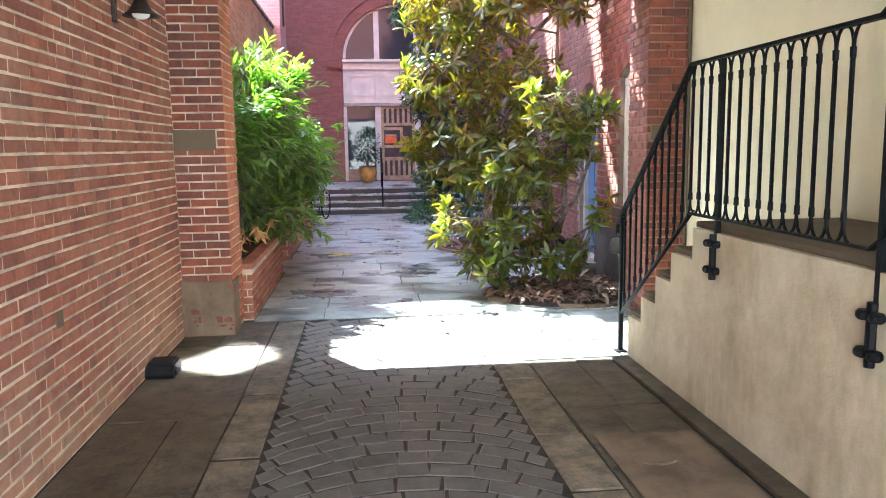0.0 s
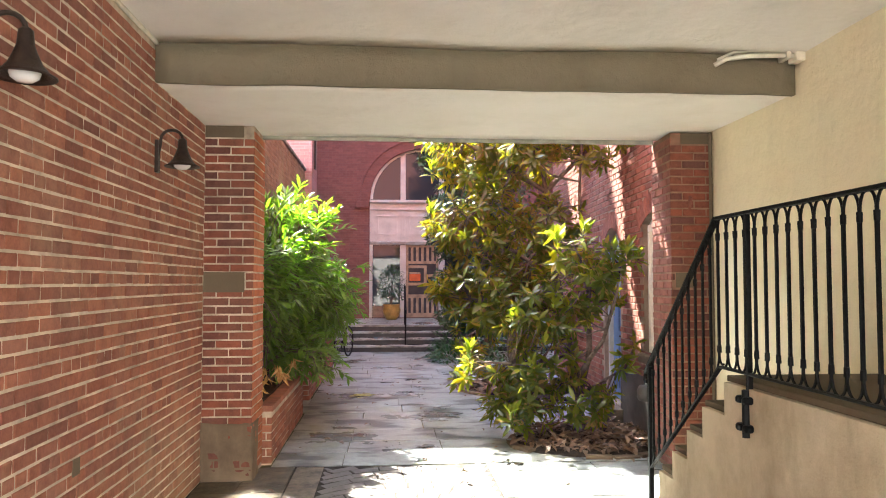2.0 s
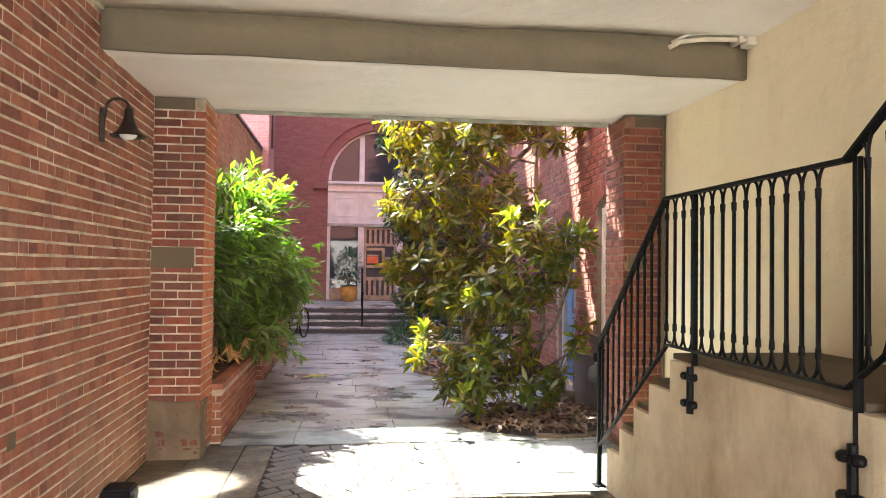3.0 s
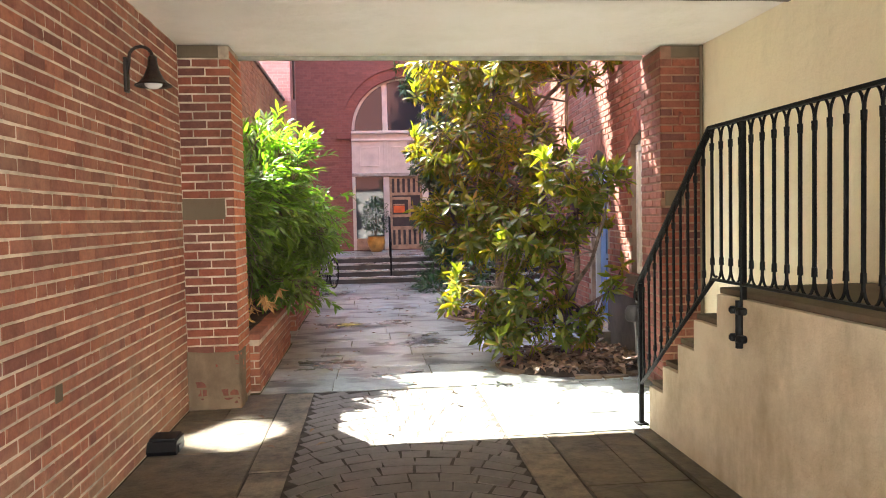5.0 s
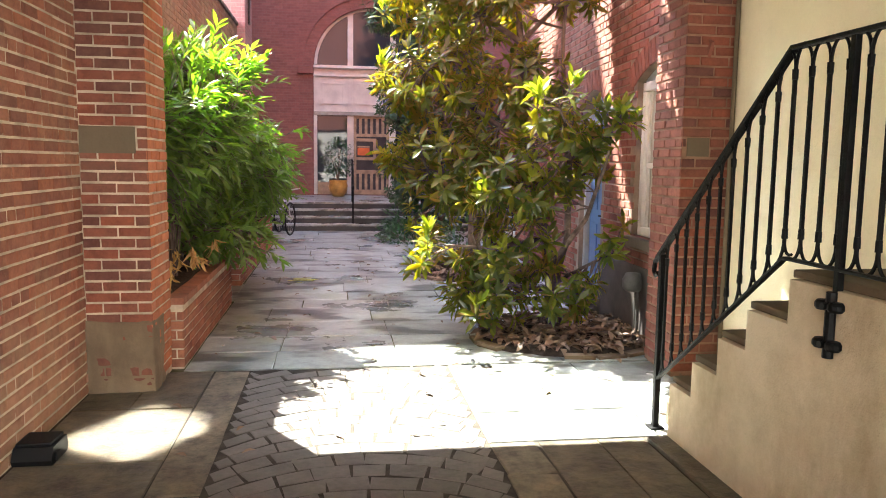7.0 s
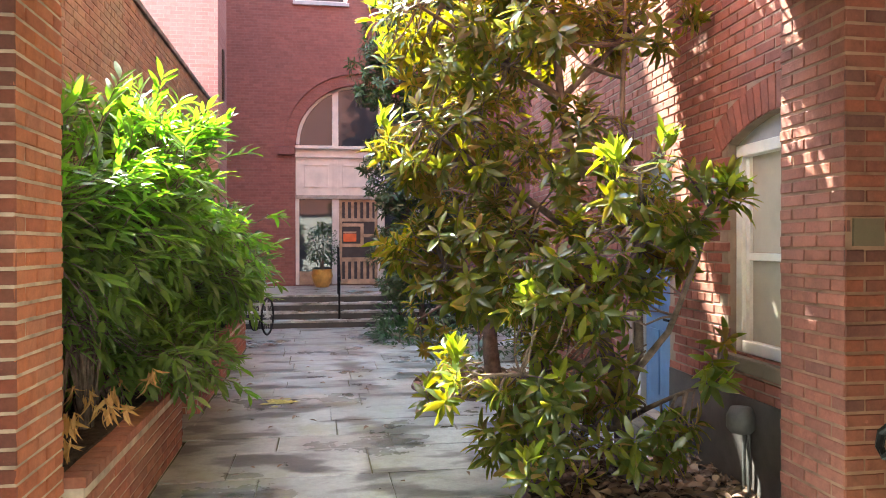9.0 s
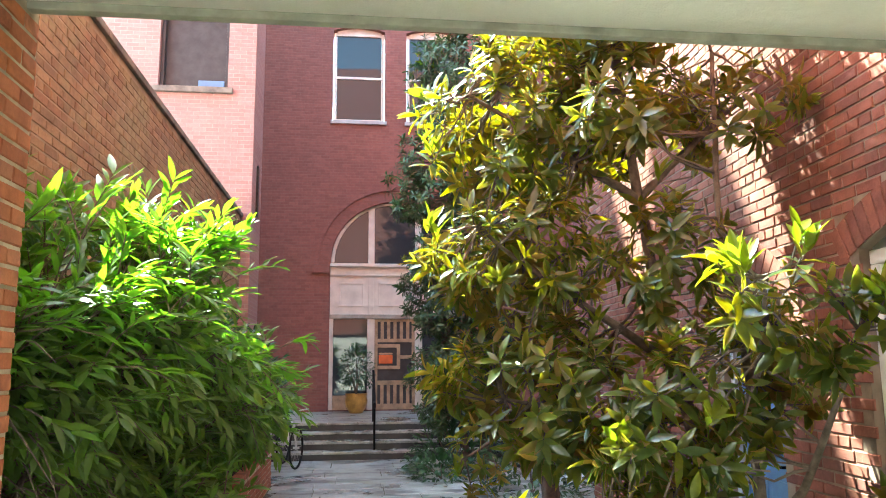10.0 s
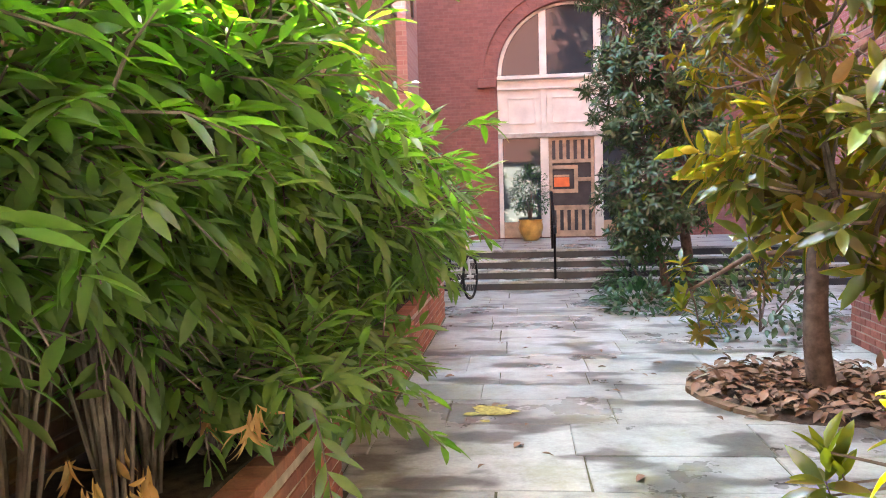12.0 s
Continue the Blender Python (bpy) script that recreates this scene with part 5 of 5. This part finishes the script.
part("frame", tube([(-0.98, 15.95, 0.33), (-1.03, 16.05, 0.75), (-1.15, 16.42, 0.8), (-1.13, 16.3, 0.33), (-1.03, 16.05, 0.7)], 0.015, 8), paint_grey, bike)
part("handlebar", tube([(-1.25, 16.0, 0.92), (-1.03, 16.03, 0.88), (-0.8, 16.06, 0.92)], 0.012, 8), paint_grey, bike)
part("saddle", box(-1.22, -1.10, 16.38, 16.58, 0.82, 0.87, 0.02), black_plastic, bike)

# ---- planting beds ----


def bed(name, cx, cy, rx, ry, seed, label, wall_x=COURT_EAST):
    b = structure(thing(name, (cx, cy, 0), label, "bed"), label, "planting bed")
    bm = bmesh.new()
    ring = []
    for k in range(40):
        a = 2 * math.pi * k / 40
        w = 1 + 0.12 * noise.noise(Vector((math.cos(a), math.sin(a), seed)))
        ring.append((min(wall_x - 0.02, cx + rx * w * math.cos(a)), cy + ry * w * math.sin(a)))
    rows = []
    for f, z in ((1.0, 0.002), (0.8, 0.03), (0.45, 0.05)):
        rows.append([bm.verts.new((cx + (x - cx) * f, cy + (y - cy) * f, z + 0.02 * noise.noise(Vector((x * 3, y * 3, f))))) for x, y in ring])
    for p, q in zip(rows, rows[1:]):
        for k in range(40):
            bm.faces.new((p[k], p[(k + 1) % 40], q[(k + 1) % 40], q[k]))
    bm.faces.new(rows[-1])
    part("earth", bm, soil, b, "", True)
    for k in range(0, 40, 2):
        (x0, y0), (x1, y1) = ring[k], ring[(k + 2) % 40]
        if max(x0, x1) > wall_x - 0.1 or random.Random(k * 7 + seed).random() < 0.3:
            continue
        d = Vector((x1 - x0, y1 - y0, 0))
        n = Vector((d.y, -d.x, 0)).normalized() * 0.045
        o = [Vector((x0, y0, 0)) + d * 0.03 - n, Vector((x1, y1, 0)) - d * 0.03 - n, Vector((x1, y1, 0)) - d * 0.03 + n, Vector((x0, y0, 0)) + d * 0.03 + n]
        h = 0.03 + 0.02 * random.Random(k + seed).random()
        part("edging_stone", prism([(p.x, p.y) for p in o], 2, -0.02, h * 0.7), stone_brown, b)
    r = random.Random(seed)
    seeds = []
    for i in range(900):
        a, f = r.uniform(0, 2 * math.pi), math.sqrt(r.random())
        x = min(wall_x - 0.05, cx + rx * 0.97 * f * math.cos(a))
        d = rand_dir(r)
        d.z *= 0.25
        seeds.append(((x, cy + ry * 0.97 * f * math.sin(a), 0.055 + 0.03 * r.random()), d, (Vector((0, 0, 1)) + 0.6 * rand_dir(r)), r.uniform(0.5, 1.1)))
    tagged(put("leaf_litter", leaf_mesh("leaf_litter", seeds, 0.12, 0.055, leaf_fallen, 0.5, 0.3)), "brown fallen magnolia leaves over the bed", "leaf litter", "", "stuff")
    return b


bed("bed_1", 1.85, 7.15, 0.80, 0.75, 1, "round planting bed of dark earth under the magnolia")
bed("bed_2", 1.75, 10.85, 0.85, 0.85, 2, "round planting bed edged with stones")
r = random.Random(77)
seeds = []
for i in range(120):
    seeds.append(((r.uniform(-1.1, 2.3), r.uniform(4.7, 14.5), 0.012), Vector((r.uniform(-1, 1), r.uniform(-1, 1), 0.05)), Vector((r.uniform(-0.3, 0.3), r.uniform(-0.3, 0.3), 1)), r.uniform(0.3, 0.9)))
tagged(put("scattered_leaves", leaf_mesh("scattered_leaves", seeds, 0.10, 0.045, leaf_fallen, 0.6, 0.2)), "brown leaves scattered over the paving", "fallen leaves", "", "stuff")

# flat flakes that paint a spot of sun on moss onto the paving
r = random.Random(8)
V, F = [], []
for i in range(45):
    x, y, s = r.gauss(-0.51, 0.06), r.gauss(10.33, 0.07), r.uniform(0.015, 0.045)
    n = 7
    b0 = len(V)
    V += [(x + s * 1.4 * math.cos(2 * math.pi * k / n) * r.uniform(0.6, 1.1), y + s * math.sin(2 * math.pi * k / n) * r.uniform(0.6, 1.1), 0.006 + 0.0002 * i) for k in range(n)]
    F.append(tuple(range(b0, b0 + n)))
tagged(put("sunlit_moss_patch", mesh_from("sunlit_moss_patch", V, F, sunlit_moss)), "yellow-green moss patch painted bright as if in sun, on the court paving", "moss", "", "stuff")

# ---- paving ----
floor_passage = structure(part("floor_passage", box(WEST - 0.01, EAST, -2.5, 6.32, -0.058, -0.005), joint_mat), "stone and cobble floor of the passage", "floor")
floor_court = structure(part("floor_court", box(-1.95, 5.19, 6.322, 17.0, -0.058, -0.009), moss_joint), "bluestone paved court", "floor")


def slab_mesh(name, outline, z, depth, mat, bev=0.006, tilt=(0, 0)):
    """A flat stone with a chamfered top edge. outline: corners in order."""
    n = len(outline)
    cx, cy = sum(p[0] for p in outline) / n, sum(p[1] for p in outline) / n
    size = max(max(abs(p[0] - cx), abs(p[1] - cy)) for p in outline)
    k = 1 - bev / size
    verts, faces = [], []
    for s, dz in ((1, -depth), (1, -bev * 0.8), (k, 0.0)):
        for x, y in outline:
            verts.append((cx + (x - cx) * s, cy + (y - cy) * s, z + dz + tilt[0] * (x - cx) + tilt[1] * (y - cy)))
    for ring_i in range(2):
        for i in range(n):
            j = (i + 1) % n
            faces.append((ring_i * n + i, ring_i * n + j, (ring_i + 1) * n + j, (ring_i + 1) * n + i))
    faces.append(tuple(2 * n + i for i in range(n)))
    return verts, faces


def lay(name, outline, z, depth, mat, parent, bev=0.006, tilt=(0, 0)):
    v, f = slab_mesh(name, outline, z, depth, mat, bev, tilt)
    put(name, mesh_from(name, v, f, mat), parent)


def jittered(r, x0, x1, y0, y1, gap, j):
    g = gap / 2
    return [(x0 + g + r.uniform(-j, j), y0 + g + r.uniform(-j, j)), (x1 - g + r.uniform(-j, j), y0 + g + r.uniform(-j, j)), (x1 - g + r.uniform(-j, j), y1 - g + r.uniform(-j, j)), (x0 + g + r.uniform(-j, j), y1 - g + r.uniform(-j, j))]


r = random.Random(3)
y = 6.33
while y < 17.0:
    h = min(r.choice((0.42, 0.50, 0.58, 0.66)), 17.0 - y)
    if 17.0 - (y + h) < 0.2:
        h = 17.0 - y
    x = -1.16 if y < 8.9 else -1.93
    if 9.9 < y + h / 2 < 14.4:
        x = -1.19
    end = 2.90 if y < 12.3 else 5.15
    first = True
    while x < end - 0.02:
        w = r.uniform(0.6, 1.3) * (0.6 if first else 1)
        first = False
        if end - (x + w) < 0.3:
            w = end - x
        lay("flagstone", jittered(r, x, x + w, y, y + h, 0.008, 0.005), r.uniform(-0.002, 0.003), 0.05, flag_blue, floor_court, 0.006, (r.uniform(-0.002, 0.002), r.uniform(-0.002, 0.002)))
        x += w
    y += h

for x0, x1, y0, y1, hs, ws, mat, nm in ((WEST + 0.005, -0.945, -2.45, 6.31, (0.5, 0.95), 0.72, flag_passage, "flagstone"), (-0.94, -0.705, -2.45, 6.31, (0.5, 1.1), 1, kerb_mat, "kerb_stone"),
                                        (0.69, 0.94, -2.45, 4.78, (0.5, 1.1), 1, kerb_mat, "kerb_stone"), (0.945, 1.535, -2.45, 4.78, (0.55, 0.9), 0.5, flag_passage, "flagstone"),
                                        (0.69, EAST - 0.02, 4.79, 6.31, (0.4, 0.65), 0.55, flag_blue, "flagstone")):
    y = y0
    while y < y1 - 0.02:
        h = r.uniform(*hs)
        if y1 - (y + h) < 0.3:
            h = y1 - y
        x = x0
        while x < x1 - 0.02:
            w = (x1 - x0) if ws == 1 or r.random() < 0.4 else r.uniform(0.4, 0.6) * (x1 - x0)
            if x1 - (x + w) < 0.15:
                w = x1 - x
            lay(nm, jittered(r, x, x + w, y, y + h, 0.007, 0.004 if nm == "flagstone" else 0.010), r.uniform(-0.003, 0.004), 0.05, mat, floor_passage, 0.008 if nm == "kerb_stone" else 0.005)
            x += w
        y += h

# setts laid in arcs down the middle of the passage
part("joint_bed", box(-0.703, 0.688, -2.45, 6.30, -0.03, -0.0005), joint_mat, floor_passage, "dark sand between the setts")
RING, FAN_R = 0.142, 0.92
setts_near, setts_rest = [], []
k = 0
while k * RING < 9.4:
    yc = -3.3 + k * RING
    u = -0.73 + r.uniform(-0.14, 0.0)
    while u < 0.70:
        w = r.uniform(0.15, 0.23)
        xa, xb = max(u, -0.697) + 0.004, min(u + w, 0.682) - 0.004
        u += w
        if xb - xa < 0.035:
            continue
        o = []
        for x, dy in ((xa, 0.005), (xb, 0.005), (xb, RING - 0.005), (xa, RING - 0.005)):
            a = math.asin(max(-0.95, min(0.95, x / FAN_R)))
            x += (dy - RING / 2) * math.sin(a) * 0.6 + r.uniform(-0.009, 0.009)
            x = max(-0.699, min(0.684, x))
            o.append((x, yc + math.sqrt(FAN_R ** 2 - x * x) + dy + r.uniform(-0.006, 0.006)))
        o = [(max(-0.699, min(0.684, x)), y) for x, y in o]
        my = sum(p[1] for p in o) / 4
        if my > 6.26 or my < -2.4:
            continue
        (setts_near if my > 1.9 else setts_rest).append((o, r.uniform(0.0015, 0.004), (r.uniform(-0.01, 0.01), r.uniform(-0.01, 0.01))))
    k += 1
near = [s for s in setts_near][-300:]
rest = [s for s in setts_near][:-300] + setts_rest
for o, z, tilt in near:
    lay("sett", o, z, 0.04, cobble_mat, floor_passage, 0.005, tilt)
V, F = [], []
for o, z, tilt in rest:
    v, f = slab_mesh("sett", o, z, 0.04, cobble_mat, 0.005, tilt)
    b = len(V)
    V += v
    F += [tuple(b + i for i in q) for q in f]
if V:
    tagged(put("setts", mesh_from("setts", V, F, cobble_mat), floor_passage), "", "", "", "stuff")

# ---- brickwork ----
COURSE, LONG, TALL = 0.0677, 0.206, 0.057


def brick_verts(u0, u1, v0, v1, d, rr):
    """A brick in wall coordinates (along, up, out), its face a little uneven."""
    j = lambda: rr.uniform(-0.0018, 0.0018)
    b = 0.004
    back = [(u0, v0, -0.009), (u1, v0, -0.009), (u1, v1, -0.009), (u0, v1, -0.009)]
    mid = [(u0 + j(), v0 + j(), d - b), (u1 + j(), v0 + j(), d - b), (u1 + j(), v1 + j(), d - b), (u0 + j(), v1 + j(), d - b)]
    face = [(u0 + b + j(), v0 + b + j(), d + j()), (u1 - b + j(), v0 + b + j(), d + j()), (u1 - b + j(), v1 - b + j(), d + j()), (u0 + b + j(), v1 - b + j(), d + j())]
    return back + mid + face


BRICK_FACES = [(0, 1, 5, 4), (1, 2, 6, 5), (2, 3, 7, 6), (3, 0, 4, 7), (4, 5, 9, 8), (5, 6, 10, 9), (6, 7, 11, 10), (7, 4, 8, 11), (8, 9, 10, 11)]


def brickwork(wall, origin, along, out, length, height, mat, near, seed, keep=None, start=0.0, header_every=6, tall=TALL, course=COURSE, block=None):
    """Bricks on one face of a wall. near: the stretch (u0, u1, v0, v1) in which bricks are single parts."""
    rr = random.Random(seed)
    o, a, n = Vector(origin), Vector(along), Vector(out)
    m = Matrix((a, Vector((0, 0, 1)), n)).transposed().to_4x4()
    flip = m.determinant() < 0
    faces = [f[::-1] for f in BRICK_FACES] if flip else BRICK_FACES
    shared = []
    for q in range(8):
        vs = brick_verts(-LONG / 2 + 0.005, LONG / 2 - 0.005, -tall / 2, tall / 2, rr.uniform(-0.001, 0.003), rr)
        shared.append(mesh_from("brick", [m.to_3x3() @ Vector(v) for v in vs], faces, mat))
    V, F, singles = [], [], 0
    rows = int(height / course + 0.01)
    for k in range(rows):
        v0 = start + k * course + (course - tall) / 2
        head = header_every and k % header_every == header_every - 1
        unit = LONG / 2 if head else LONG
        u = -unit * (0.5 if k % 2 else 0.0) - (0.25 * unit if head else 0)
        while u < length:
            u0, u1 = max(0.0, u), min(length, u + unit)
            u += unit
            mv = v0 + tall / 2
            if block and block[2] < mv < block[3]:
                if u0 < block[1] and u1 > block[1]:
                    u0 = block[1]
                elif u0 < block[0] and u1 > block[0]:
                    u1 = block[0]
                elif u0 >= block[0] and u1 <= block[1]:
                    continue
            if u1 - u0 < 0.03:
                continue
            mu = (u0 + u1) / 2
            if keep and not keep(mu, mv):
                continue
            full = abs(u1 - u0 - LONG) < 1e-6
            if full and singles < 300 and near[0] < mu < near[1] and near[2] < mv < near[3]:
                ob = put("brick", shared[rr.randrange(8)], wall)
                ob.location = o + a * mu + Vector((0, 0, mv)) + n * rr.uniform(-0.001, 0.002)
                singles += 1
                continue
            vs = brick_verts(u0 + (0.005 if u0 > 0 else 0), u1 - (0.005 if u1 < length else 0), v0 + rr.uniform(-0.001, 0.001), v0 + tall, rr.uniform(-0.0015, 0.0035), rr)
            b = len(V)
            V += [o + a * p[0] + Vector((0, 0, p[1])) + n * p[2] for p in vs]
            F += [tuple(b + i for i in f) for f in faces]
    if V:
        tagged(put("bricks", mesh_from("bricks", V, F, mat), wall), "", "", "", "stuff")


STONE_W, STONE_E, PIER_TALL = (0.0, 0.332, 1.487, 1.662), (0.035, 0.20, 1.52, 1.655), 0.0535
# each pier face gets brick coloured for the light that falls on it
brickwork(pier_west, (WEST, PIER_S, 0), (1, 0, 0), (0, -1, 0), 0.395, SOFFIT, brick_pier_shaded, (0, 1, 0, 3), 41, lambda u, v: not (u < 0.32 and v > 2.74), 0.03, 0, PIER_TALL, COURSE, STONE_W)
brickwork(pier_west, (-1.245, PIER_S + 0.0005, 0), (0, 1, 0), (1, 0, 0), PIER_N - PIER_S, SOFFIT, brick_pier_lit, (0, 1, 0, 3), 42, None, 0.03, 0, PIER_TALL)
brickwork(pier_east, (2.205, PIER_S, 0), (1, 0, 0), (0, -1, 0), 0.36, SOFFIT, brick_pier_shaded, (0, 1, 0, 3), 43, lambda u, v: not (u > 0.09 and v > 2.74), 0.03, 0, PIER_TALL, COURSE, STONE_E)
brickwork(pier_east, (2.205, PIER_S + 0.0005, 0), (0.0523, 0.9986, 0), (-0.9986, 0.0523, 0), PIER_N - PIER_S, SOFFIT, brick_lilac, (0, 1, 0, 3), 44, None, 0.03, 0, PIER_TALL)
brickwork(wall_west, (WEST, -2.5, 0), (0, 1, 0), (1, 0, 0), PIER_S + 2.5, CEIL, brick_red, (6.0, 8.4, 0.3, 1.6), 45, None, 0.0, 6, 0.0545)
brickwork(wall_garden, (GARDEN_X, PIER_N, 0), (0, 1, 0), (1, 0, 0), 9.6, GARDEN_TOP, brick_tan, (0.1, 2.4, 1.9, 3.6), 46)


def clear_of_east_holes(u, v):
    y = PIER_N + u
    for ya, yb, za, zb, rise in EAST_HOLES:
        if ya - 0.06 < y < yb + 0.06 and za < v < zb:
            return False
        half, c = (yb - ya) / 2, (ya + yb) / 2
        rad = (half * half + rise * rise) / (2 * rise)
        cz = zb + rise - rad
        if v >= zb - 0.03 and abs(y - c) < half + 0.16 and math.hypot(y - c, v - cz) < rad + 0.20:
            return False
    return True


brickwork(wall_court_east, (COURT_EAST, PIER_N, 0), (0, 1, 0), (-1, 0, 0), 6.2, 6.0, brick_lilac, (0.0, 1.9, 0.7, 3.0), 47, clear_of_east_holes)
for ya, yb, za, zb, rise in EAST_HOLES:
    half, c = (yb - ya) / 2, (ya + yb) / 2
    rad = (half * half + rise * rise) / (2 * rise)
    cz = zb + rise - rad
    span = math.asin(half / rad) + 0.10
    n = int(2 * span * rad / 0.072)
    for i in range(n):
        a0 = math.pi / 2 - span + 2 * span * i / n
        a1 = a0 + 2 * span / n - 0.010 / rad
        o = [(c + q * math.cos(a), cz + q * math.sin(a)) for q, a in ((rad + 0.004, a0), (rad + 0.004, a1), (rad + 0.20, a1), (rad + 0.20, a0))]
        part("arch_brick", prism(o, 0, COURT_EAST - 0.003, COURT_EAST + 0.02), brick_lilac, wall_court_east)
for p, x1, y0, y1, h, sd in ((planter_a, -1.165, 6.42, 8.88, 0.47, 51), (planter_b, -1.20, 9.95, 14.4, 0.47, 55)):
    brickwork(p, (x1, y0, 0), (0, 1, 0), (1, 0, 0), y1 - y0, h, brick_planter, (0, 3, 0, 1), sd, None, 0.0, 0)
    brickwork(p, (GARDEN_X + 0.004, y0, 0), (1, 0, 0), (0, -1, 0), x1 - GARDEN_X - 0.004, h, brick_planter, (0, 3, 0, 1), sd + 1, None, 0.0, 0)
    nb = int((y1 - y0) / 0.104)
    for i in range(nb):
        y = y0 + (y1 - y0) * i / nb
        put("coping_brick", mesh_from("coping_brick", *slab_mesh("b", [(x1 - 0.205, y + 0.004), (x1 + 0.006, y + 0.004), (x1 + 0.006, y + (y1 - y0) / nb - 0.004), (x1 - 0.205, y + (y1 - y0) / nb - 0.004)], h + 0.032, 0.05, brick_planter, 0.004), brick_planter), p)

# the east house is turned to fit the camera's view and catch grazing sun
skew = Matrix.Translation((COURT_EAST, 8.5, 0)) @ pose(0, 0, 0, 0, 0, -3.0) @ Matrix.Translation((-COURT_EAST, -8.5, 0))
for ob in (wall_court_east, bd, ew, uw, door_step, hb):
    ob.matrix_basis = skew @ Matrix.Translation(ob.location)
